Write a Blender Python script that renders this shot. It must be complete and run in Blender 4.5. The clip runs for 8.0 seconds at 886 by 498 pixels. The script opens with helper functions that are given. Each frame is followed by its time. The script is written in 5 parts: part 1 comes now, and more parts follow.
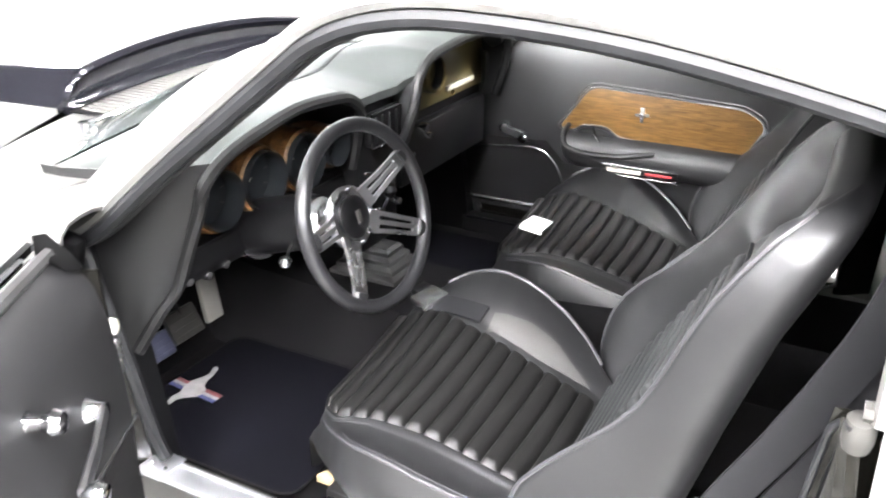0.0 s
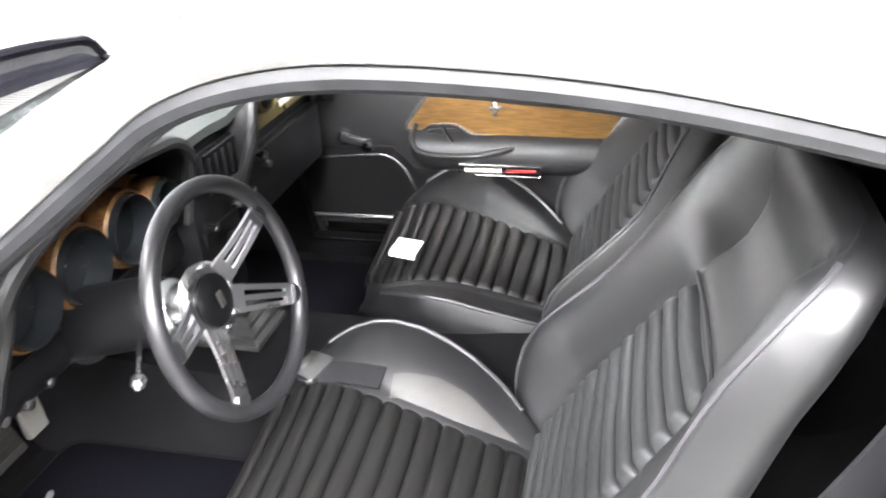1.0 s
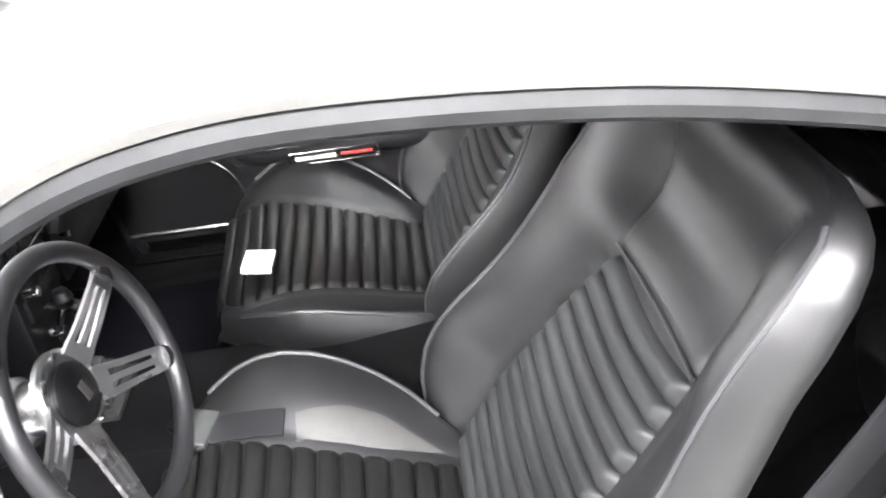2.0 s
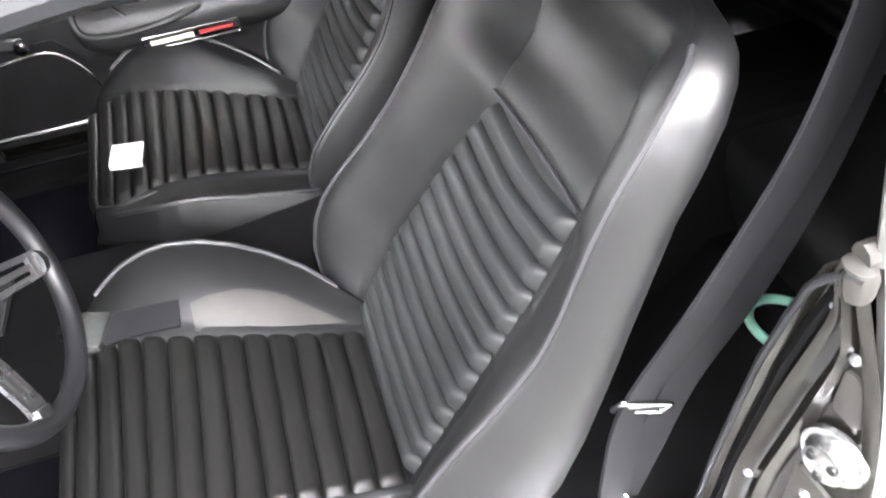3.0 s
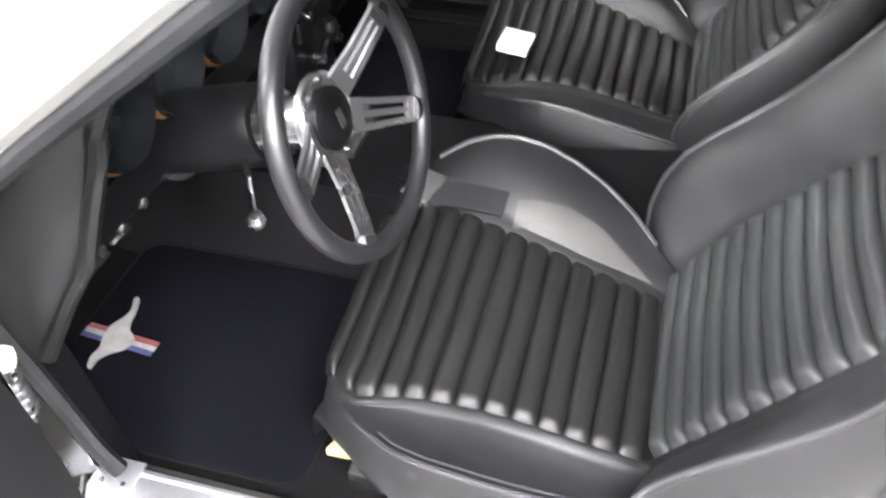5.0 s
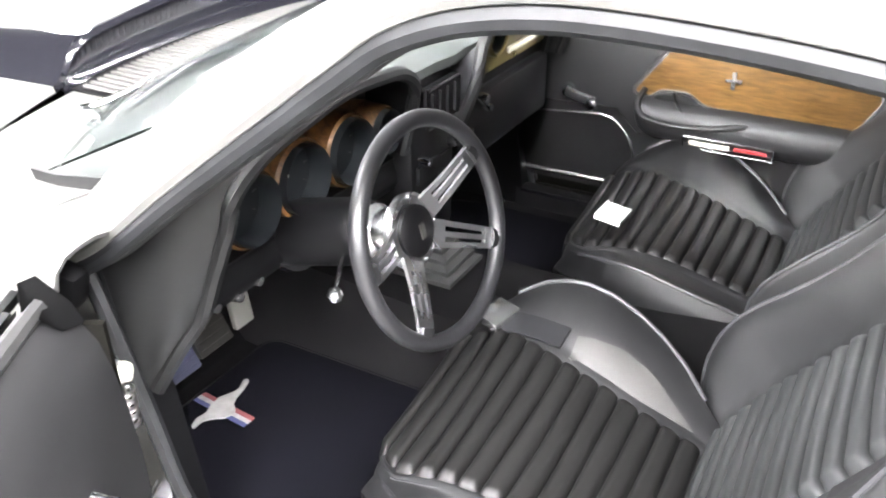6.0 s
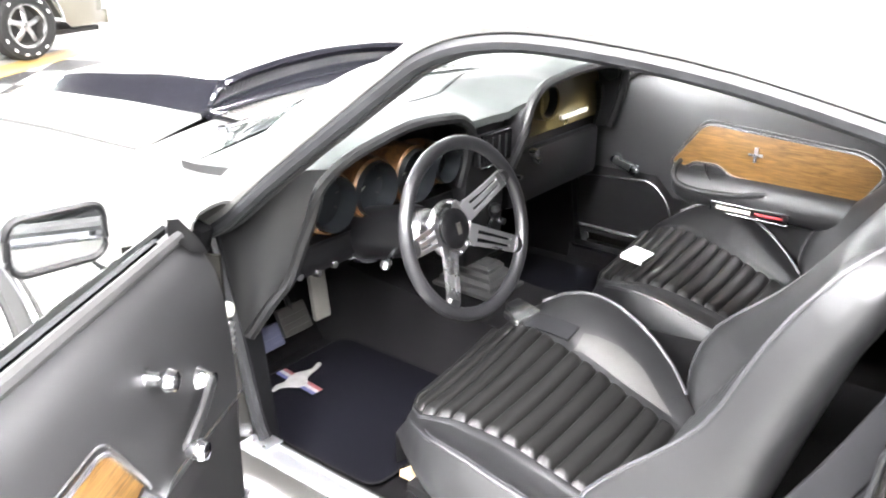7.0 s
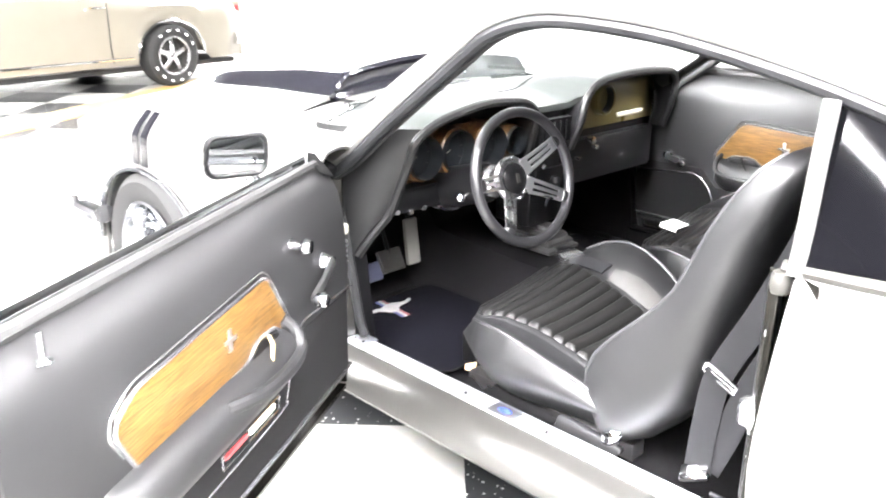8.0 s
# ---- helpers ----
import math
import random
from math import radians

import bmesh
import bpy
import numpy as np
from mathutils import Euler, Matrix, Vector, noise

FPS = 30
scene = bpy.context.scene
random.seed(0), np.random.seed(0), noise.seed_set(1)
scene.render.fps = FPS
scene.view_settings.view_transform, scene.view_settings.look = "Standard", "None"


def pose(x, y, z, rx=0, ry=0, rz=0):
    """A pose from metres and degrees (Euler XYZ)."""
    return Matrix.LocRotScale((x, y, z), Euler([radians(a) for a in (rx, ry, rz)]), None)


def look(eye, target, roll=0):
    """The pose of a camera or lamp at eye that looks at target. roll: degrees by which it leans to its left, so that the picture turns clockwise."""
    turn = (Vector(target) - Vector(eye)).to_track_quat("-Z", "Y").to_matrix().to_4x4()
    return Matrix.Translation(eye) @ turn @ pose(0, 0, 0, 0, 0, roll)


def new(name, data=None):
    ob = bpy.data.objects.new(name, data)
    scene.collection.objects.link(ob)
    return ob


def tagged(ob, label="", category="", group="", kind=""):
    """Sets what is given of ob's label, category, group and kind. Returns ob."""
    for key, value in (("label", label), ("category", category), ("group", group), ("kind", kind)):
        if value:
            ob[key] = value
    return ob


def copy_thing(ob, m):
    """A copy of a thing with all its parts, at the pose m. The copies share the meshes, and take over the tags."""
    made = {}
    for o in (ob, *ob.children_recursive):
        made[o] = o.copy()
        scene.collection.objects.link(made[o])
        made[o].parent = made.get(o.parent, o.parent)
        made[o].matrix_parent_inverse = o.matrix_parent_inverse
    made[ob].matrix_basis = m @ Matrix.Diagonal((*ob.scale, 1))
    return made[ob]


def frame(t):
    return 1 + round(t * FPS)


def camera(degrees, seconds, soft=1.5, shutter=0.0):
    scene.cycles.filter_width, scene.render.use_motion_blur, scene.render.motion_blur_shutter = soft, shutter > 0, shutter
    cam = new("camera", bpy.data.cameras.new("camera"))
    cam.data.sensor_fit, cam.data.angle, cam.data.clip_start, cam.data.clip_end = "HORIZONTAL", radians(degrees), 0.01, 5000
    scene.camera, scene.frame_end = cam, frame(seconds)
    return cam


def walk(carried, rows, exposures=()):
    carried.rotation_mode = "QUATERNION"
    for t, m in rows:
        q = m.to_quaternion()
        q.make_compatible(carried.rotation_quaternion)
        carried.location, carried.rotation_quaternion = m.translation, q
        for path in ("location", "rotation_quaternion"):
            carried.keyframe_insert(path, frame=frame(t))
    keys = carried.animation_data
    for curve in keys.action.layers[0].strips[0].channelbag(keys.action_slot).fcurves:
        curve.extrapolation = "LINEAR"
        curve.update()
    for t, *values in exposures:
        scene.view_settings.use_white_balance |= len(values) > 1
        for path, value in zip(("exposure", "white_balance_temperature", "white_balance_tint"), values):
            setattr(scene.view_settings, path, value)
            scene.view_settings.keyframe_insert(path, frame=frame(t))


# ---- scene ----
cam = camera(56.3, 8.0, 1.9, 0.35)
PATH = [
    (0, (-1.613, -0.843, 1.340), (0.040, 0.040, 0.498), -0.3),
    (0.5, (-1.491, -0.705, 1.363), (0.192, -0.064, 0.488), -1.0),
    (1, (-1.383, -0.606, 1.367), (0.387, -0.174, 0.451), -2.8),
    (1.2, (-1.338, -0.561, 1.383), (0.385, -0.258, 0.470), -3.5),
    (2.3, (-1.222, -0.443, 1.375), (0.408, -0.608, 0.300), -7.1),
    (2.5, (-1.224, -0.444, 1.370), (0.364, -0.653, 0.210), -7.6),
    (3, (-1.232, -0.453, 1.356), (0.262, -0.709, 0.061), -9.0),
    (3.5, (-1.220, -0.447, 1.347), (0.140, -0.642, -0.109), -9.8),
    (4, (-1.193, -0.430, 1.337), (0.059, -0.437, -0.231), -9.7),
    (4.5, (-1.195, -0.399, 1.334), (0.099, -0.175, -0.200), -5.3),
    (5, (-1.216, -0.393, 1.343), (0.204, 0.031, -0.037), -1.7),
    (5.2, (-1.228, -0.415, 1.347), (0.222, 0.088, 0.060), -1.2),
    (6.3, (-1.446, -0.692, 1.353), (0.095, 0.276, 0.447), 0.2),
    (6.5, (-1.495, -0.757, 1.343), (0.055, 0.267, 0.470), 0.7),
    (7, (-1.666, -0.934, 1.339), (-0.150, 0.215, 0.572), 0.8),
    (7.5, (-1.855, -1.125, 1.308), (-0.415, 0.114, 0.579), 0.8),
    (8, (-2.056, -1.374, 1.289), (-0.668, -0.002, 0.617), 0.9),
]
walk(cam, [(t, look(eye, target, roll)) for t, eye, target, roll in PATH], [(0.0, 1.62), (1.0, 1.9), (2.5, 1.6), (3.5, 1.57), (4.5, 1.42), (5.0, 1.55), (6.5, 1.95), (7.5, 2.15), (8.0, 2.18)])

# ---------------------------------------------------------------- light
world = bpy.data.worlds.new("hall_air")
scene.world = world
world.use_nodes = True
world.node_tree.nodes["Background"].inputs["Color"].default_value = (.9, .95, 1, 1)
world.node_tree.nodes["Background"].inputs["Strength"].default_value = .05


# ---------------------------------------------------------------- helpers
def thing(name, at, label, category, group="", kind=""):
    ob = new(name)
    ob.empty_display_size = 0.05
    ob.matrix_basis = Matrix.Translation(at)
    return tagged(ob, label, category, group, kind)


def mesh_of(name, bm, material, smooth=True):
    me = bpy.data.meshes.new(name)
    bmesh.ops.recalc_face_normals(bm, faces=bm.faces)
    bm.to_mesh(me)
    bm.free()
    me.materials.append(material)
    for p in me.polygons:
        p.use_smooth = smooth
    return me


def crease(me, deg=35):
    me.set_sharp_from_angle(angle=radians(deg))
    return me


def part(name, bm, material, parent, label="", deg=35):
    ob = new(name, crease(mesh_of(name, bm, material), deg))
    ob.parent = parent
    if parent.parent is None:
        ob.matrix_parent_inverse = parent.matrix_basis.inverted()
    if label:
        tagged(ob, label)
    return ob


def single(name, bm, material, label, category, group="", kind="", deg=35):
    ob = new(name, crease(mesh_of(name, bm, material), deg))
    return tagged(ob, label, category, group, kind)


def joined(*bms):
    out = bmesh.new()
    for b in bms:
        me = bpy.data.meshes.new("tmp")
        b.to_mesh(me)
        b.free()
        out.from_mesh(me)
        bpy.data.meshes.remove(me)
    return out


def moved(bm, m):
    bmesh.ops.transform(bm, matrix=m, verts=bm.verts)
    return bm


def box(x0, x1, y0, y1, z0, z1, bevel=0.0, seg=2):
    bm = bmesh.new()
    bmesh.ops.create_cube(bm, size=1)
    for v in bm.verts:
        v.co = Vector((x0 + (v.co.x + .5) * (x1 - x0), y0 + (v.co.y + .5) * (y1 - y0), z0 + (v.co.z + .5) * (z1 - z0)))
    if bevel:
        bmesh.ops.bevel(bm, geom=bm.edges[:], offset=bevel, segments=seg, profile=.5, affect="EDGES")
    return bm


def sheet(rows, thick=0.0, closed=False):
    """A surface through rows of points; thick gives it a back."""
    bm = bmesh.new()
    grid = [[bm.verts.new(p) for p in r] for r in rows]
    n = len(grid[0])
    for a, b in zip(grid, grid[1:]):
        for i in range(n if closed else n - 1):
            j = (i + 1) % n
            try:
                bm.faces.new((a[i], a[j], b[j], b[i]))
            except ValueError:
                pass
    if thick:
        bmesh.ops.recalc_face_normals(bm, faces=bm.faces)
        bmesh.ops.solidify(bm, geom=bm.faces[:], thickness=thick)
    return bm


def capped(rows):
    """Closed rings lofted along the rows with both ends filled."""
    bm = bmesh.new()
    grid = [[bm.verts.new(p) for p in r] for r in rows]
    n = len(grid[0])
    for a, b in zip(grid, grid[1:]):
        for i in range(n):
            bm.faces.new((a[i], a[(i + 1) % n], b[(i + 1) % n], b[i]))
    bm.faces.new(grid[0])
    bm.faces.new(grid[-1])
    return bm


def smooth_path(pts, n=8, closed=False):
    pts = [Vector(p) for p in pts]
    out = []
    m = len(pts)
    for i in range(m if closed else m - 1):
        if closed:
            p0, p1, p2, p3 = pts[i - 1], pts[i], pts[(i + 1) % m], pts[(i + 2) % m]
        else:
            p0, p1, p2, p3 = pts[max(i - 1, 0)], pts[i], pts[i + 1], pts[min(i + 2, m - 1)]
        for k in range(n):
            t = k / n
            out.append(.5 * ((2 * p1) + (p2 - p0) * t + (2 * p0 - 5 * p1 + 4 * p2 - p3) * t * t + (3 * p1 - p0 - 3 * p2 + p3) * t ** 3))
    if not closed:
        out.append(pts[-1])
    return out


def tube(pts, r, seg=10, closed=False, flat=1.0, up=(0, 0, 1), r1=None):
    """A round or flattened bar along points."""
    pts = [Vector(p) for p in pts]
    rows = []
    n = len(pts)
    for i, p in enumerate(pts):
        if closed:
            t = pts[(i + 1) % n] - pts[i - 1]
        else:
            t = pts[min(i + 1, n - 1)] - pts[max(i - 1, 0)]
        t.normalize()
        s = t.cross(Vector(up))
        if s.length < 1e-4:
            s = t.cross(Vector((1, 0, 0)))
        s.normalize()
        w = s.cross(t)
        rr = r if r1 is None else r + (r1 - r) * i / (n - 1)
        rows.append([p + s * rr * math.cos(a) + w * rr * flat * math.sin(a) for a in [2 * math.pi * k / seg for k in range(seg)]])
    if closed:
        return sheet(rows + [rows[0]], closed=True)
    return capped(rows)


def prism(poly, depth, m, bevel=0.0):
    """A flat polygon in x, y pushed along z, placed by m."""
    bm = bmesh.new()
    f = bm.faces.new([bm.verts.new((x, y, 0)) for x, y in poly])
    r = bmesh.ops.extrude_face_region(bm, geom=[f])
    bmesh.ops.translate(bm, vec=(0, 0, depth), verts=[v for v in r["geom"] if isinstance(v, bmesh.types.BMVert)])
    if bevel:
        top = [e for e in bm.edges if all(abs(v.co.z - depth) < 1e-6 for v in e.verts)]
        bmesh.ops.bevel(bm, geom=top, offset=bevel, segments=2, profile=.5, affect="EDGES")
    return moved(bm, m)


def rounded(poly, r, n=5):
    """The polygon with rounded corners."""
    out = []
    for i, p in enumerate(poly):
        p, a, b = Vector(p), Vector(poly[i - 1]), Vector(poly[(i + 1) % len(poly)])
        da, db = (a - p), (b - p)
        k = min(r, da.length * .45, db.length * .45)
        s, e = p + da.normalized() * k, p + db.normalized() * k
        for j in range(n + 1):
            t = j / n
            out.append(tuple((1 - t) ** 2 * s + 2 * t * (1 - t) * p + t * t * e))
    return out


def lathe(profile, seg=32, m=Matrix()):
    """A body turned about z from (radius, height) pairs."""
    rows = [[(r * math.cos(a), r * math.sin(a), z) for a in [2 * math.pi * k / seg for k in range(seg)]] for r, z in profile]
    bm = sheet(rows, closed=True)
    bmesh.ops.remove_doubles(bm, verts=bm.verts, dist=1e-6)
    return moved(bm, m)


def ss(a, b, x):
    t = min(1, max(0, (x - a) / (b - a)))
    return t * t * (3 - 2 * t)


def table(xs, ys, x):
    return float(np.interp(x, xs, ys))


def axes(o, x, y, z):
    """A pose from an origin and three axes."""
    m = Matrix((Vector(x).normalized(), Vector(y).normalized(), Vector(z).normalized())).transposed().to_4x4()
    return Matrix.Translation(o) @ m


# ---------------------------------------------------------------- materials
def material(name, colour, rough, metal=0.0, grain=0.0, grain_scale=300.0, vary=0.1, vary_scale=6.0, bump=0.0, coat=0.0, rvary=0.1, spec=0.5):
    m = bpy.data.materials.new(name)
    m.use_nodes = True
    nt = m.node_tree
    bs = nt.nodes["Principled BSDF"]
    tc = nt.nodes.new("ShaderNodeTexCoord")
    def noise_at(scale, detail=4):
        n = nt.nodes.new("ShaderNodeTexNoise")
        n.inputs["Scale"].default_value = scale
        n.inputs["Detail"].default_value = detail
        nt.links.new(tc.outputs["Object"], n.inputs["Vector"])
        return n
    big, small = noise_at(vary_scale, 3), noise_at(grain_scale, 2)
    def blend(a, b, fac_out, lo=.2, hi=.8):
        r = nt.nodes.new("ShaderNodeMapRange")
        r.inputs["From Min"].default_value, r.inputs["From Max"].default_value = lo, hi
        nt.links.new(fac_out, r.inputs["Value"])
        x = nt.nodes.new("ShaderNodeMix")
        x.data_type = "RGBA"
        nt.links.new(r.outputs["Result"], x.inputs["Factor"])
        for key, val in (("A", a), ("B", b)):
            socket = [i for i in x.inputs if i.type == "RGBA" and i.name == key][0]
            if isinstance(val, tuple):
                socket.default_value = (*val, 1)
            else:
                nt.links.new(val, socket)
        return [o for o in x.outputs if o.type == "RGBA"][0]
    lo = tuple(max(0, c * (1 - vary)) for c in colour)
    hi = tuple(min(1, c * (1 + vary)) for c in colour)
    col = blend(lo, hi, big.outputs["Fac"])
    if grain:
        g = nt.nodes.new("ShaderNodeMix")
        g.data_type, g.blend_type = "RGBA", "MULTIPLY"
        g.inputs["Factor"].default_value = grain
        nt.links.new(col, [i for i in g.inputs if i.type == "RGBA" and i.name == "A"][0])
        nt.links.new(small.outputs["Color"], [i for i in g.inputs if i.type == "RGBA" and i.name == "B"][0])
        col = [o for o in g.outputs if o.type == "RGBA"][0]
    nt.links.new(col, bs.inputs["Base Color"])
    r = nt.nodes.new("ShaderNodeMapRange")
    r.inputs["From Min"].default_value, r.inputs["From Max"].default_value = .2, .8
    r.inputs["To Min"].default_value, r.inputs["To Max"].default_value = max(.02, rough * (1 - rvary)), min(1, rough * (1 + rvary))
    nt.links.new(big.outputs["Fac"], r.inputs["Value"])
    nt.links.new(r.outputs["Result"], bs.inputs["Roughness"])
    bs.inputs["Metallic"].default_value = metal
    bs.inputs["Specular IOR Level"].default_value = spec
    bs.inputs["Coat Weight"].default_value = coat
    bs.inputs["Coat Roughness"].default_value = .06
    if bump:
        b = nt.nodes.new("ShaderNodeBump")
        b.inputs["Strength"].default_value = bump
        b.inputs["Distance"].default_value = .0004
        nt.links.new(small.outputs["Fac"], b.inputs["Height"])
        nt.links.new(b.outputs["Normal"], bs.inputs["Normal"])
    return m


def wood_material(name, dark, light, along):
    m = material(name, dark, .42, coat=.05, spec=.24)
    nt = m.node_tree
    bs = nt.nodes["Principled BSDF"]
    tc = nt.nodes.new("ShaderNodeTexCoord")
    mp = nt.nodes.new("ShaderNodeMapping")
    mp.inputs["Scale"].default_value = along
    nt.links.new(tc.outputs["Object"], mp.inputs["Vector"])
    n = nt.nodes.new("ShaderNodeTexNoise")
    n.inputs["Scale"].default_value, n.inputs["Detail"].default_value, n.inputs["Distortion"].default_value = 6, 8, 1.2
    nt.links.new(mp.outputs["Vector"], n.inputs["Vector"])
    ramp = nt.nodes.new("ShaderNodeValToRGB")
    e = ramp.color_ramp.elements
    e[0].position, e[0].color = .32, (*dark, 1)
    e[1].position, e[1].color = .68, (*light, 1)
    nt.links.new(n.outputs["Fac"], ramp.inputs["Fac"])
    nt.links.new(ramp.outputs["Color"], bs.inputs["Base Color"])
    return m


def glass_material(name, tint, alpha_rough=.0):
    m = bpy.data.materials.new(name)
    m.use_nodes = True
    bs = m.node_tree.nodes["Principled BSDF"]
    bs.inputs["Base Color"].default_value = (*tint, 1)
    bs.inputs["Roughness"].default_value = .02 + alpha_rough
    bs.inputs["Transmission Weight"].default_value = 1
    bs.inputs["IOR"].default_value = 1.1
    return m


def glow_material(name, colour, strength):
    m = bpy.data.materials.new(name)
    m.use_nodes = True
    bs = m.node_tree.nodes["Principled BSDF"]
    bs.inputs["Base Color"].default_value = (.9, .9, .9, 1)
    bs.inputs["Emission Color"].default_value = (*colour, 1)
    bs.inputs["Emission Strength"].default_value = strength
    return m


VINYL = material("black_vinyl", (.0046, .0047, .0052), .49, bump=.12, grain_scale=350, vary=.2, rvary=.06, vary_scale=11, spec=.6)
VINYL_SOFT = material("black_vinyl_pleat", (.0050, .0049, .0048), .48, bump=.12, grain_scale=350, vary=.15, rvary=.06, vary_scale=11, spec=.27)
# the pleat vinyl again, its colour raised for the ceiling light on the backrest
VINYL_LIT = material("lit_vinyl_pleat", (.0150, .0158, .0162), .52, bump=.12, grain_scale=350, vary=.25, rvary=.06, vary_scale=7, spec=.33)
PANEL = material("black_door_vinyl", (.0074, .0074, .0080), .52, bump=.2, grain_scale=350, vary=.15, rvary=.05, spec=.5)
# black dash pad, greyed in colour for the light through the windscreen
DASH = material("lit_dash_pad", (.023, .0255, .0245), .44, bump=.2, grain_scale=350, vary=.2, spec=.35)
PLASTIC = material("black_plastic", (.0032, .0032, .0036), .40, vary=.2, spec=.2)
BLACKSEAL = material("black_seal_rubber", (.002, .002, .0022), .6, vary=.2, spec=.06)
RUBBER = material("black_rubber", (.016, .016, .016), .6, vary=.3, bump=.2)
TYRE = material("tyre_rubber", (.020, .020, .020), .8, vary=.2, bump=.3, spec=.2)
CARPET = material("black_carpet", (.0085, .0082, .0088), 1.0, grain=.8, grain_scale=900, vary=.3, bump=1.0, spec=.06)
DOORCARPET = material("grey_black_door_carpet", (.017, .0167, .0174), 1.0, grain=.8, grain_scale=900, vary=.2, bump=1.0, spec=.08)
MAT = material("floor_mat_carpet", (.0034, .0034, .0058), 1.0, grain=.8, grain_scale=1200, vary=.3, bump=1.0, spec=.06)
CHROME = material("chrome", (.82, .83, .85), .08, metal=1.0, vary=.03)
BRUSHED = material("brushed_aluminium", (.72, .72, .73), .28, metal=1.0, grain=.15, grain_scale=500, vary=.06)
SCUFF = material("scuff_plate_aluminium", (.80, .81, .85), .40, metal=.95, grain=.1, grain_scale=200, vary=.04, rvary=.06, bump=.15)
SILVER = material("silver_paint", (.222, .220, .212), .38, metal=.70, coat=.35, vary=.03, grain=.1, grain_scale=2500)
# the body's silver paint, darkened near black for shade and dark reflections
JAMB = material("shaded_jamb_paint", (.0045, .0043, .0035), .25, vary=.2, vary_scale=14, rvary=.12, bump=.05, grain_scale=60, spec=.4)
SILLPAINT = material("silver_sill_paint", (.085, .083, .078), .36, metal=.75, coat=.15, vary=.05, vary_scale=9, rvary=.05, bump=.03, grain_scale=60)
BLACKPAINT = material("black_paint", (.006, .006, .008), .10, vary=.1, rvary=.04, spec=.4)
WEATHER = material("weatherstrip_rubber", (.011, .0115, .0125), .42, vary=.4, vary_scale=25, bump=.2, spec=.32)
WOOD = wood_material("walnut_veneer", (.038, .017, .006), (.120, .058, .020), (14, 14, 14))
WOODDOOR = wood_material("oak_veneer", (.050, .0255, .0075), (.138, .0750, .0220), (2.2, 2.2, 38))
WHITE = material("white_card", (.82, .82, .80), .6, vary=.03)
RED = material("red_lens", (.26, .03, .032), .3, vary=.1)
DULLRED = material("dull_red_thread", (.12, .028, .028), .8, vary=.3, vary_scale=60)
DULLWHITE = material("dull_white_thread", (.19, .19, .185), .8, vary=.3, vary_scale=60)
DULLBLUE = material("dull_blue_thread", (.025, .032, .10), .8, vary=.3, vary_scale=60)
BLUE = material("blue_enamel", (.03, .05, .35), .3)
LENS = material("clear_lens", (.55, .54, .46), .2, vary=.1)
MINT = material("mint_green_plastic", (.30, .62, .50), .35, vary=.1)
BELT = material("grey_black_webbing", (.0052, .0054, .0068), .7, grain=.5, grain_scale=700, vary=.15, bump=.5, spec=.3)
# black vinyl made paler to paint a sheen on the driver's bolster
SHEENVINYL = material("pale_sheen_vinyl", (.034, .0335, .032), .5, bump=.1, grain_scale=350, vary=.25, vary_scale=16, spec=.5)
TRIM = material("bright_trim", (.90, .90, .91), .22, metal=1.0, vary=.05)
GREYPLASTIC = material("grey_vinyl_worn", (.022, .021, .019), .5, vary=.25, vary_scale=12)
SEALGREY = material("pale_grey_rubber", (.035, .034, .031), .55, vary=.2, vary_scale=20, bump=.2, spec=.3)
CREAM = material("cream_plastic", (.22, .17, .075), .4, vary=.15)
TAN = material("tan_foam", (.45, .33, .18), .8, vary=.2)
GAUGE = material("gauge_face", (.006, .007, .008), .35, vary=.2, spec=.2)
# the dash's black without the windscreen light put into the pad's colour
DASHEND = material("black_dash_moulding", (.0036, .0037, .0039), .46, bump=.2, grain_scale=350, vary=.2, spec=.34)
WALLPAINT = material("white_wall_paint", (.86, .86, .84), .7, vary=.03)
WALLGREY = material("grey_wall_paint", (.09, .09, .092), .7, vary=.04)
CEIL = material("grey_ceiling_paint", (.07, .07, .072), .8, vary=.03)
TILE_W = material("white_vinyl_tile", (.36, .36, .335), .36, spec=.24, vary=.08, grain=.2, grain_scale=30, vary_scale=3)
TILE_B = material("black_vinyl_tile", (.022, .023, .024), .36, spec=.24, vary=.3, grain=.3, grain_scale=60)


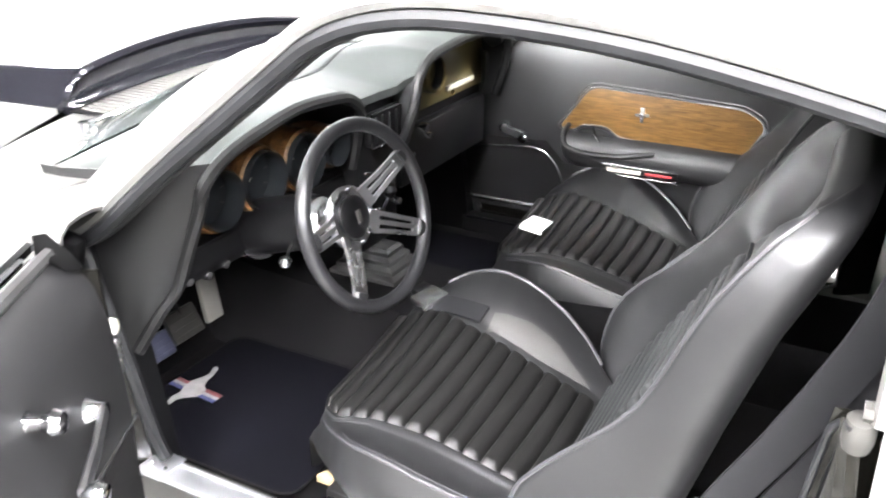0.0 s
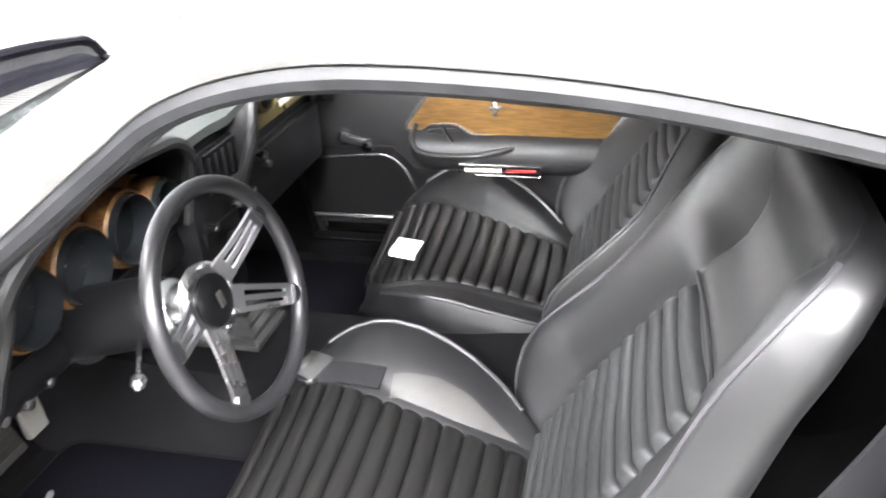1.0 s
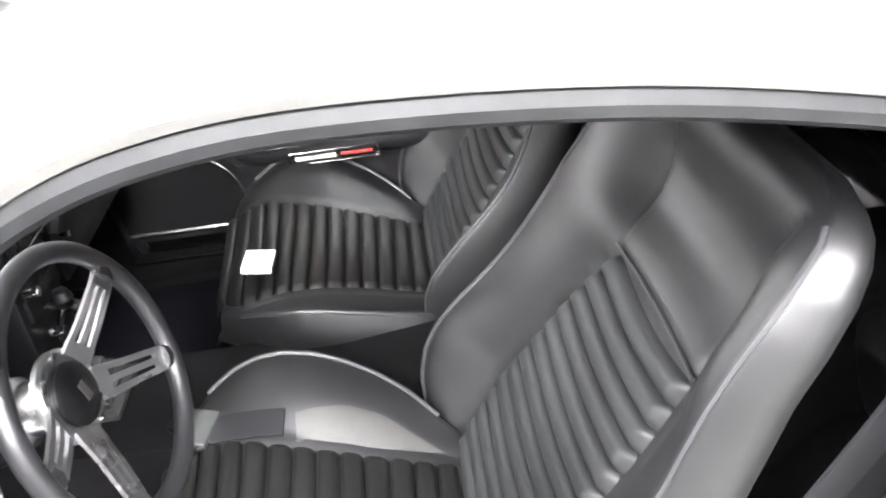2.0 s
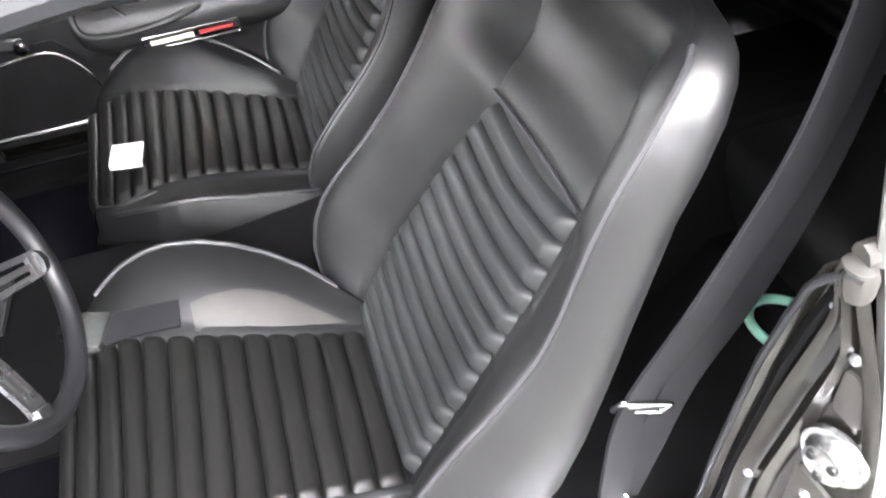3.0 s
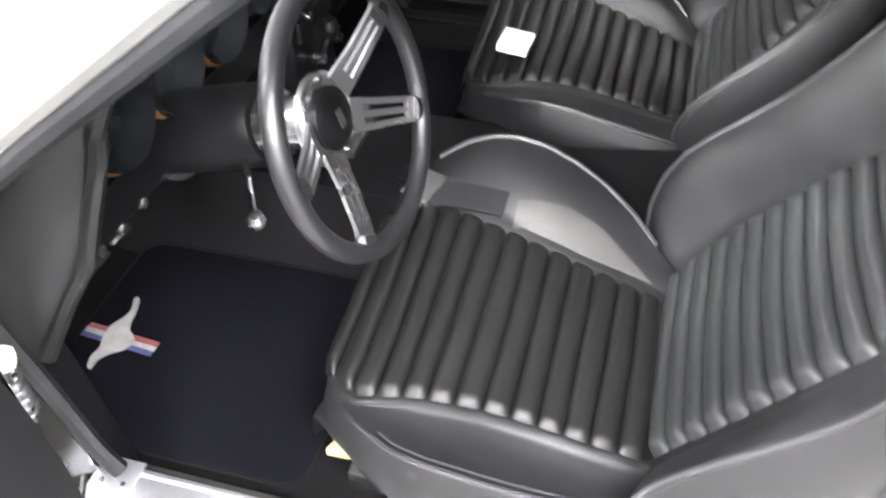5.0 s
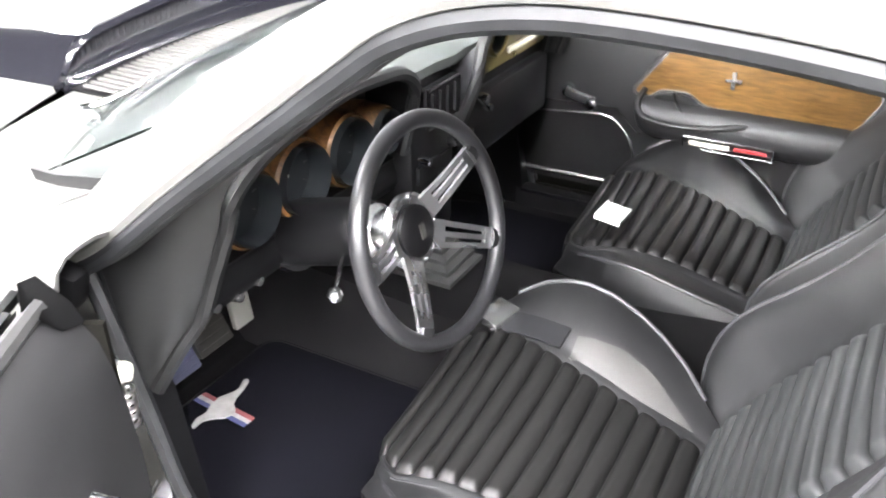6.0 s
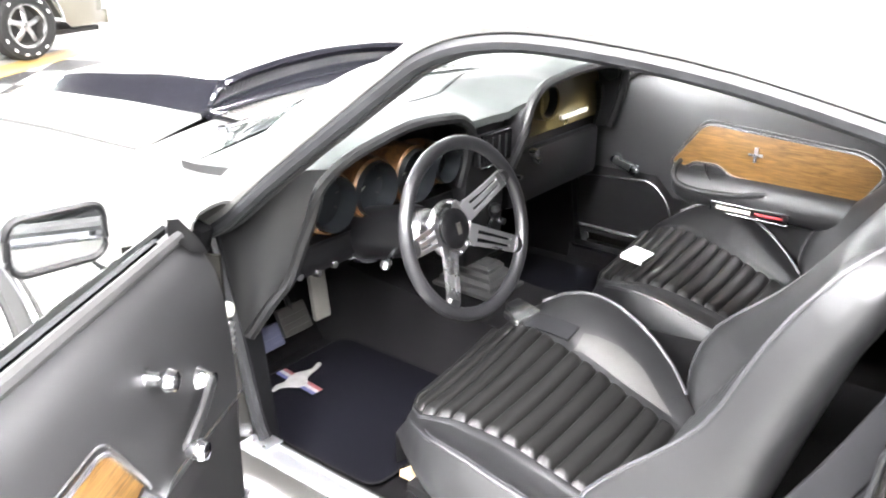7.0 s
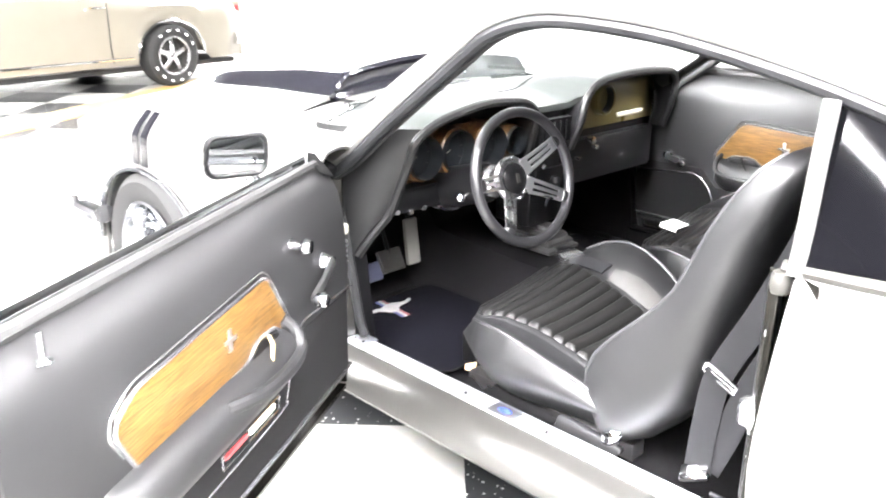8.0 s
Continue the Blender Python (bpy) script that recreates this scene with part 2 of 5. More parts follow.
def flecks(m, colour, scale, size, share):
    """Small chips of another colour scattered in a surface."""
    nt = m.node_tree
    bs = nt.nodes["Principled BSDF"]
    was = bs.inputs["Base Color"].links[0].from_socket
    geo = nt.nodes.new("ShaderNodeNewGeometry")
    warp = nt.nodes.new("ShaderNodeTexNoise")
    warp.inputs["Scale"].default_value = scale * 2
    nt.links.new(geo.outputs["Position"], warp.inputs["Vector"])
    add = nt.nodes.new("ShaderNodeVectorMath")
    add.operation = "MULTIPLY_ADD"
    nt.links.new(warp.outputs["Color"], add.inputs[0])
    add.inputs[1].default_value = (.5 / scale, .5 / scale, .5 / scale)
    nt.links.new(geo.outputs["Position"], add.inputs[2])
    v = nt.nodes.new("ShaderNodeTexVoronoi")
    v.inputs["Scale"].default_value = scale
    nt.links.new(add.outputs["Vector"], v.inputs["Vector"])
    near = nt.nodes.new("ShaderNodeMath")
    near.operation = "LESS_THAN"
    nt.links.new(v.outputs["Distance"], near.inputs[0])
    near.inputs[1].default_value = size
    sep = nt.nodes.new("ShaderNodeSeparateColor")
    nt.links.new(v.outputs["Color"], sep.inputs[0])
    pick = nt.nodes.new("ShaderNodeMath")
    pick.operation = "LESS_THAN"
    nt.links.new(sep.outputs[0], pick.inputs[0])
    pick.inputs[1].default_value = share
    both = nt.nodes.new("ShaderNodeMath")
    both.operation = "MULTIPLY"
    nt.links.new(near.outputs[0], both.inputs[0])
    nt.links.new(pick.outputs[0], both.inputs[1])
    x = nt.nodes.new("ShaderNodeMix")
    x.data_type = "RGBA"
    nt.links.new(both.outputs[0], x.inputs["Factor"])
    nt.links.new(was, [i for i in x.inputs if i.type == "RGBA" and i.name == "A"][0])
    [i for i in x.inputs if i.type == "RGBA" and i.name == "B"][0].default_value = (*colour, 1)
    nt.links.new([o for o in x.outputs if o.type == "RGBA"][0], bs.inputs["Base Color"])


flecks(TILE_B, (.45, .45, .43), 60, .26, .28)
flecks(TILE_W, (.38, .37, .34), 45, .22, .25)
YELLOW = material("yellow_floor_paint", (.36, .24, .08), .4, vary=.12)
BEIGE = material("pale_champagne_paint", (.165, .152, .122), .3, metal=.2, coat=.7, vary=.03)
GLASS = glass_material("clear_glass", (.86, .90, .885))
DARKGLASS = material("dark_tinted_glass", (.002, .002, .0025), .05, spec=.09, vary=.1)
MIRROR = material("mirror_silver", (.9, .92, .93), .02, metal=1.0, vary=.0)
BROWNGLASS = material("smoked_bezel", (.10, .08, .03), .3, coat=.2, vary=.15)
RIM = material("black_rim_leather", (.010, .010, .011), .36, bump=.3, grain_scale=260, vary=.2, spec=.5)
PIPE = material("vinyl_piping", (.02, .02, .022), .42, vary=.2)
SILVERBADGE = material("pale_grey_emblem", (.20, .195, .19), .5, vary=.3, vary_scale=40)
BLUEGREY = material("blue_grey_rubber", (.05, .055, .09), .55, vary=.15)
TAUPE = material("worn_taupe_rubber", (.17, .165, .15), .6, vary=.15)
GLOW = glow_material("tube_light", (1.0, .978, 1.0), 160.0)


# ---------------------------------------------------------------- the hall
# the hall is square to its floor tiles, 45 degrees off the car
AX, LX = Vector((.7071, .7071, 0)), Vector((.7071, -.7071, 0))
HALL = axes((0, 0, 0), LX, AX, (0, 0, 1))
L0, L1, A0, A1, HIGH = -9.0, 13.0, -8.0, 10.6, 3.9


def build_hall():
    t = .15
    single("ground", moved(box(L0 - t, L1 + t, A0 - t, A1 + t, -.2, -.012), HALL), TILE_B, "dark concrete slab under the floor tiles", "floor", kind="structure")
    for name, b in (("wall_north", (L0, L1, A1, A1 + t, -.012, HIGH)), ("wall_south", (L0, L1, A0 - t, A0, -.012, HIGH)),
                    ("wall_west", (L0 - t, L0, A0 - t, A1 + t, -.012, HIGH)), ("wall_east", (L1, L1 + t, A0 - t, A1 + t, -.012, HIGH))):
        single(name, moved(box(*b), HALL), WALLPAINT if name == "wall_north" else WALLGREY, "plain white painted hall wall" if name == "wall_north" else "plain dark grey painted hall wall", "wall", kind="structure")
    single("ceiling", moved(box(L0 - t, L1 + t, A0 - t, A1 + t, HIGH, HIGH + .15), HALL), CEIL, "plain dark grey painted ceiling", "ceiling", kind="structure")
    single("baseboard", moved(box(L0, L1, A1 - .02, A1 - .002, 0, .1, .004), HALL), WALLPAINT, "white skirting at the foot of the wall", "baseboard", kind="structure")


def build_lights():
    rows = ((-7.0, 10.0, 1), (-3.0, 10.0, 1), (.4, 10.0, 1), (-5.6, .8, 3), (-3.5, 1.6, 3), (-1.7, -2.2, 2), (-.2, -2.2, 2), (2.9, .8, 3), (5.4, .8, 3))
    for l, far, many in rows:
        for k in range(many):
            a1 = far - 2.62 * k
            a0 = a1 - 2.2
            lamp = thing("ceiling_light", HALL @ Vector((l, (a0 + a1) / 2, HIGH)), "long white fluorescent strip light under the ceiling", "ceiling light", "strip lights of the hall")
            part("housing", moved(box(l - .16, l + .16, a0, a1, HIGH - .07, HIGH - .002, .01), HALL), WHITE, lamp)
            part("diffuser", moved(box(l - .13, l + .13, a0 + .05, a1 - .05, HIGH - .10, HIGH - .072, .008), HALL), GLOW, lamp, "glowing white diffuser")


build_hall()
build_lights()


# ---------------------------------------------------------------- the car's shell
car = thing("car", (0, 0, 0), "silver fastback coupe with black hood stripe and open door", "car")

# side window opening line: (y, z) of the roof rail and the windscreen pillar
RAIL = [(.44, .705), (.36, .752), (.282, .80), (.14, .912), (-.05, 1.052), (-.12, 1.103), (-.19, 1.150), (-.28, 1.180), (-.40, 1.190), (-.60, 1.176), (-.80, 1.139), (-.98, 1.092), (-1.25, 1.0), (-1.6, .90)]
RAILX = .73


def rail_z(y):
    return table([p[0] for p in RAIL][::-1], [p[1] for p in RAIL][::-1], y)


def build_roof():
    rows = []
    for i in range(26):
        y = -.16 - 1.55 * i / 25
        zr = rail_z(y)
        row = []
        for j in range(25):
            u = -1 + 2 * j / 24
            x = (RAILX + .012) * u
            crown = .075 * (1 - abs(u) ** 2.4)
            row.append((x, y + .07 * (1 - u * u) * (1 if i == 0 else max(0, 1 - i / 4)), zr + .03 + crown))
        rows.append(row)
    part("roof", sheet(rows, .02), SILVER, car)
    head = []
    for i in range(12):
        y = -.2 - .95 * i / 11
        head.append([(RAILX * .97 * u, y, rail_z(y) + .0 + .06 * (1 - abs(u) ** 2.4)) for u in [-1 + j / 10 for j in range(21)]])
    part("headliner", sheet(head, .01), PLASTIC, car, "black interior headliner")


def build_rail(side, label=""):
    s = -1 if side == "left" else 1
    pts = smooth_path([(s * RAILX, y, z) for y, z in RAIL], 6)
    out = [Vector((p.x + s * .012, p.y, p.z + .022)) for p in pts]
    part("drip_rail", tube(out, .0125, 8), SILVER, car)
    part("weatherstrip", tube([Vector((p.x + s * .004, p.y, p.z)) for p in pts], .016, 10), WEATHER, car, "grey rubber door seal")
    part("weatherstrip", tube([Vector((p.x - s * .022, p.y - .004, p.z - .004)) for p in pts], .011, 8), RUBBER, car)
    # windscreen pillar skin
    rows = []
    for i, p in enumerate(pts[:32]):
        k = 1 - .75 * ss(19, 31, i)
        rows.append([(p.x + s * .02, p.y, p.z + .03), (p.x + s * .005, p.y + .045 * k, p.z + .03 + .025 * k), (p.x - s * .05, p.y + .085 * k, p.z + .03 + .025 * k), (p.x - s * .06, p.y + .05 * k, p.z + .03 - .03 * k)])
    part("windscreen_pillar", sheet(rows, .012), SILVER, car)


def build_glass():
    rows = []
    for i in range(12):
        v = i / 11
        rows.append([(.70 * u * (1 - .04 * v), .62 - .78 * v - .17 * (abs(u) ** 2.5) * (1 - v * .6), .868 + .31 * v + (.035 + .02 * v) * (1 - u * u)) for u in [-1 + j / 10 for j in range(21)]])
    ob = part("windscreen", sheet(rows, .004), GLASS, car, "clear glass windscreen")
    ob.visible_shadow = False


def fender_x(y, z):
    """Half width of the front fender's outer skin."""
    top = table([.34, .64, 1.0, 1.4, 1.6, 1.78], [.862, .862, .85, .825, .78, .715], y) - .004
    out = table([.34, 1.0, 1.4, 1.65, 1.78], [.855, .875, .88, .86, .82], y)
    low = max(.20, .31 + math.sqrt(max(0, .39 ** 2 - (y - 1.19) ** 2)) * .82)
    g = min(1, max(0, (top - z) / (top - low)))
    return .83 + (out - .83) * math.sin(min(1, g * 2.2) * math.pi / 2) - .03 * max(0, g - .45)


def jamb_inner(z):
    return table([.286, .309, .46, .663, .745, .79, .832], [.683, .687, .705, .738, .757, .770, .784], z)


def jamb_ridge(z):
    return table([.286, .409, .474, .63, .784, .832], [.718, .726, .734, .762, .797, .814], z)


def jamb_step(z):
    return table([.286, .382, .483, .648, .777, .832], [.746, .755, .766, .798, .821, .838], z)


def body_side(z):
    """How far the body reaches out from the middle at a height, behind the door."""
    return table([.20, .286, .305, .36, .412, .47, .51, .58, .70, .83], [.76, .785, .797, .828, .850, .864, .870, .869, .846, .803], z)


def build_body_sides():
    for s in (-1, 1):
        # rocker and sill
        prof = [(.66, .20), (.685, .286), (.70, .292), (.79, .289), (.815, .275), (.845, .25), (.852, .225), (.83, .20), (.76, .165), (.68, .16)]
        rows = [[(s * x, y, z) for x, z in prof] for y in (.42, .1, -.2, -.5, -.84, -.93)]
        part("rocker_panel", capped(rows), SILLPAINT, car, "silver painted door sill")
        # front fender
        rows = []
        for i in range(40):
            y = .34 + 1.44 * i / 39
            r = []
            ztop = table([.34, .64, 1.0, 1.4, 1.6, 1.78], [.862, .862, .85, .825, .78, .715], y)
            out = table([.34, 1.0, 1.4, 1.65, 1.78], [.855, .875, .88, .86, .82], y)
            zb = .20
            d = abs(y - 1.19)
            if d < .39:
                zb = max(zb, .31 + math.sqrt(max(0, .39 ** 2 - d * d)) * .82)
            for k in range(13):
                if k <= 4:
                    x = table([0, 4], [.694, .83], k)
                    z = ztop + .010 * math.sin(math.pi * k / 5) - .002 * k
                else:
                    g = (k - 4) / 8
                    z = ztop - .004 - (ztop - .004 - zb) * g
                    x = .83 + (out - .83) * math.sin(min(1, g * 2.2) * math.pi / 2) - .03 * max(0, g - .45)
                r.append((s * x, y, z))
            rows.append(r)
        part("front_fender", sheet(rows, .012), SILVER, car)
        part("wheel_arch_lip", tube([(s * .872, 1.19 + .392 * math.cos(q), max(.2, .31 + .392 * .82 * math.sin(q))) for q in [math.pi * k / 24 for k in range(25)]], .008, 8), CHROME, car, "bright wheel arch moulding")
        part("wheel_house", sheet([[(s * x, 1.19 + .40 * math.cos(q), .31 + .40 * .82 * math.sin(q)) for x in (.55, .70, .86)] for q in [math.pi * k / 16 for k in range(17)]], .006), RUBBER, car)
        for k in range(2):
            y0 = 1.088 + .058 * k
            part("fender_stripe", sheet([[(s * (fender_x(y0 + dy + .07 * g, .832 - .185 * g) + .003), y0 + dy + .07 * g, .832 - .185 * g) for dy in (0, .022, .044)] for g in [q / 12 for q in range(13)]], .0015), BLACKPAINT, car, "black fender stripe")
        # rear quarter
        rows = []
        for i in range(24):
            y = -.912 - 1.61 * i / 23
            zt = table([-2.7, -1.9, -1.4, -.885], [.88, .885, .86, .832], y)
            zb = .2
            d = abs(y + 1.45)
            if d < .38:
                zb = .33 + math.sqrt(max(0, .38 ** 2 - d * d)) * .85
            r = []
            for k in range(11):
                g = k / 10
                x = .80 + .075 * math.sin(min(1, g * 1.9) * math.pi / 2) - .05 * max(0, g - .6)
                z = zt - (zt - zb) * g
                r.append((s * min(x, body_side(z) + .004), y, z))
            rows.append([(s * .775, y, zt - .03), (s * .782, y, zt + .006)] + r)
        part("quarter_panel", sheet(rows, .012), SILVER, car)
        # fastback sail with quarter window
        rows = []
        for i in range(16):
            y = -.915 - 1.2 * i / 15
            z1 = rail_z(y) if y > -1.6 else .90
            z1 = max(z1, .875)
            rows.append([(s * (.806 - .074 * f), y, .843 + (z1 - .843) * f) for f in (0, .25, .5, .75, 1)])
        part("quarter_window", sheet(rows, .006), DARKGLASS, car, "dark glossy rear quarter window")
        part("window_trim", tube([(s * .805, -.912, .835), (s * .790, -.912, .92), (s * .775, -.910, 1.02), (s * .757, -.908, 1.105)], .014, 8, flat=.7), SILVER, car, "bright pillar trim strip")
        part("belt_trim", tube([(s * .795, -.89, .842), (s * .80, -1.3, .862), (s * .80, -1.8, .885)], .013, 8), SEALGREY, car, "pale grey belt moulding")
        # latch pillar behind the door: a pressed face between the inner flange and the body side
        def jamb_at(x, z, d=0.0):
            return Vector((s * x, -.872 - .35 * (x - .791) + d, z))

        rows = []
        for k in range(25):
            z = .286 + .546 * k / 24
            xi, xo = jamb_inner(z), body_side(z)
            q = min(1, (xo - xi) / .12)
            r1 = max(jamb_ridge(z), xi + .025 * q)
            r2 = min(max(jamb_step(z), r1 + .025 * q), xo - .031 * q)
            r1 = min(r1, r2 - .023 * q)
            row = [jamb_at(xi + .035, z, -.075), jamb_at(xi + .012, z, -.045), jamb_at(xi - .001, z, -.006)]
            for x, d in ((xi, 0), (xi + .003 * q, -.002), (xi + .007 * q, -.010), (xi + .012 * q, -.014), (r1 - .011 * q, -.014), (r1 - .006 * q, -.008), (r1, -.002), (r1 + .005 * q, -.004), (r1 + .010 * q, -.009), (r2 - .012 * q, -.009), (r2 - .006 * q, -.005), (r2, -.001),
                         (r2 + .0035 * q, -.006), (r2 + .007 * q, -.015), ((r2 + xo) / 2 - .006 * q, -.015), (xo - .020 * q, -.015), (xo - .014 * q, -.011), (xo - .008 * q, -.007), (xo - .004 * q, -.009), (xo, -.016)):
                row.append(jamb_at(x, z, d))
            rows.append(row)
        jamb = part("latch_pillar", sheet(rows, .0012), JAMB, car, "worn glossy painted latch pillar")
        zs = [.80 - .49 * k / 18 for k in range(19)]
        part("pinch_flange", tube(smooth_path([(s * .812, -.884, .826), (s * .797, -.877, .826)] + [jamb_at(jamb_inner(z) + .001, z, .001) for z in zs] + [(s * .680, -.80, .300), (s * .676, -.77, .298)], 3), .0048, 8), WEATHER, jamb, "grey rubber edging of the opening")
        part("door_seal", tube(smooth_path([jamb_at(jamb_inner(z) + .017, z, -.012) for z in zs] + [(s * .690, -.80, .302)], 3), .009, 8), BLACKSEAL, jamb, "black rubber door seal")
        at = axes(jamb_at(.828, .594, -.010), (s, -.35, 0), (0, 0, 1), (s * .35, 1, 0))
        striker = part("striker", lathe([(0, .026), (.016, .026), (.024, .023), (.027, .012), (.030, .009), (.036, .008), (.038, .004), (.038, 0)], 32, at), BRUSHED, jamb, "worn bright latch striker")
        for q in range(3):
            w = 2 * math.pi * q / 3 + .5
            part("screw", lathe([(0, .004), (.005, .0035), (.0065, 0)], 12, at @ Matrix.Translation((.014 * math.cos(w), .016 * math.sin(w), .025))), WEATHER, striker)
        for xx, zz in ((.822, .735), (.790, .785), (.744, .46), (.812, .50)):
            part("screw", lathe([(0, .005), (.005, .004), (.007, 0)], 12, axes(jamb_at(xx, zz, -.008), (s, -.35, 0), (0, 0, 1), (s * .35, 1, 0))), BRUSHED, jamb)
        face = axes(jamb_at(.79, 0, -.014), (s, -.35, 0), (0, 0, 1), (s * .35, 1, 0))
        part("jamb_cover", prism(rounded([(.003, .540), (.062, .512), (.058, .475), (-.010, .375)][::s], .010), .006, face, .002), GREYPLASTIC, jamb, "dark trapezoid cover plate")
        part("jamb_cover", prism(rounded([(.020, .655), (.024, .715), (.042, .710), (.056, .660), (.050, .642)][::s], .010), .005, face, .002), GREYPLASTIC, jamb, "dark cover above the striker")
        part("pillar_cap", capped([[(s * (.797 + r * math.cos(q)), -.890 + .8 * r * math.sin(q), z) for q in [2 * math.pi * w / 16 for w in range(16)]] for r, z in ((.018, .800), (.021, .810), (.021, .824), (.017, .834), (.008, .838))]), SEALGREY, jamb, "pale rounded pillar top")
        # hinge pillar in front of the door
        rows = []
        for z in (.20, .3, .42, .54, .66, .74):
            yy = .30 + .075 * ss(.30, .80, z)
            rows.append([(s * .718, yy - .012, z), (s * .735, yy, z), (s * .775, yy + .02, z), (s * .82, yy + .05, z), (s * .87, yy + .07, z)])
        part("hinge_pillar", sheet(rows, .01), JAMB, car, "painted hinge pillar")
        pts = smooth_path([(s * .72, .375, .76), (s * .718, .345, .66), (s * .716, .305, .50), (s * .714, .275, .36), (s * .712, .255, .305)], 6)
        part("weatherstrip", tube(pts, .014, 8), WEATHER, car)
    # inner trim of the cabin
    for s in (-1, 1):
        part("kick_panel", capped([[(s * .66, .268, .25), (s * .712, .268, .25), (s * .69, .74, .25), (s * .655, .74, .25)], [(s * .66, .30, .50), (s * .714, .30, .50), (s * .69, .74, .50), (s * .655, .74, .50)], [(s * .66, .355, .78), (s * .714, .355, .78), (s * .69, .74, .78), (s * .66, .74, .78)]]), PLASTIC, car, "black kick panel beside the footwell")


def build_rear_cabin():
    for s in (-1, 1):
        rows = []
        for i in range(14):
            y = -1.07 - .75 * i / 13
            top = min(1.06, rail_z(y) - .03)
            rows.append([(s * x, y, z) for x, z in ((.665, .30), (.672, .45), (.675, .60), (.69, .75), (.70, .86), (.69, top))])
        trim = part("quarter_trim", sheet(rows, .01), PLASTIC, car, "black rear side trim panel")
        for k in range(7):
            part("trim_rib", tube([(s * .668, -1.10, .50 + .045 * k), (s * .668, -1.42, .50 + .045 * k)], .012, 8, flat=.8), VINYL, trim)
        part("sail_trim", sheet([[(s * .70, y, z) for z in (.86, rail_z(y) - .02)] for y in (-1.07, -1.2, -1.5, -1.8)], .008), PLASTIC, car)
    part("rear_seat_base", box(-.60, .60, -1.55, -1.16, .30, .50, .05, 3), VINYL, car, "black vinyl rear bench")
    rows = [[(x, y, z) for x in [-.64 + 1.28 * k / 12 for k in range(13)]] for y, z in ((-1.50, .48), (-1.56, .60), (-1.63, .74), (-1.70, .80), (-1.78, .80))]
    part("rear_seat_back", sheet(rows, .03), VINYL, car)
    part("rear_shelf", box(-.70, .70, -2.3, -1.76, .76, .80), PLASTIC, car)
    # unseen panel added to keep light from leaking in at the rear
    part("light_block_panel", box(-.72, .72, -1.86, -1.83, .24, 1.02, .004), PLASTIC, car, "added black panel that blocks stray light behind the rear bench")
    for k in range(9):
        part("bench_pleat", tube([(-.58, -1.508 - .012 * k, .500 + .030 * k), (0, -1.502 - .012 * k, .504 + .030 * k), (.58, -1.508 - .012 * k, .500 + .030 * k)], .017, 10, flat=.9), VINYL_SOFT, car, "pleated vinyl of the rear bench")
    rows = [[(.66 * u, -1.55 - .75 * v, 1.04 - .17 * v + .05 * (1 - u * u) * (1 - v)) for u in [-1 + k / 8 for k in range(17)]] for v in (0, .25, .5, .75, 1)]
    part("rear_window", sheet(rows, .006), DARKGLASS, car, "dark rear window glass")
    part("deck_lid", sheet([[(x, y, z) for x in (-.76, -.3, .3, .76)] for y, z in ((-2.28, .89), (-2.5, .885), (-2.52, .5))], .012), SILVER, car)


def build_floor_pan():
    rows = []
    for i in range(30):
        y = .80 - 2.3 * i / 29
        r = []
        for j in range(41):
            x = -.68 + 1.36 * j / 40
            z = .235
            z += .55 * ss(.52, .86, y) ** 1.3
            z += (.17 + .03 * ss(0, .6, y)) * (ss(.24, .12, abs(x)))
            z += .12 * ss(-.98, -1.12, y)
            z += .02 * ss(.60, .68, abs(x)) + .022 * ss(.12, .22, x)
            r.append((x, y, z))
        rows.append(r)
    part("floor_carpet", sheet(rows, .02), CARPET, car, "black loop carpet of the cabin floor")
    part("firewall", box(-.70, .70, .80, .84, .2, .80), PLASTIC, car)
    part("underbody", box(-.66, .66, -2.3, 1.9, .17, .20), RUBBER, car)


def hood_z(x, y):
    z = table([.60, 1.0, 1.4, 1.7, 1.82], [.862, .852, .83, .785, .74], y)
    z += table([.7, 1.3, 1.78], [.075, .065, .04], y) * (1 - (x / .69) ** 2)
    rise = table([.65, 1.1, 1.5, 1.68, 1.78], [.058, .042, .030, .012, .0], y)
    z += rise * ss(.478, .405, abs(x)) + .17 * rise * max(0, 1 - (x / .42) ** 2)
    return z


def rear_y(x):
    return .645 + .066 * (1 - (x / .69) ** 2)


def glass_y(x):
    return .62 - .17 * abs(x / .70) ** 2.5


def cowl_z(x):
    return .857 + .042 * (1 - (x / .69) ** 2)


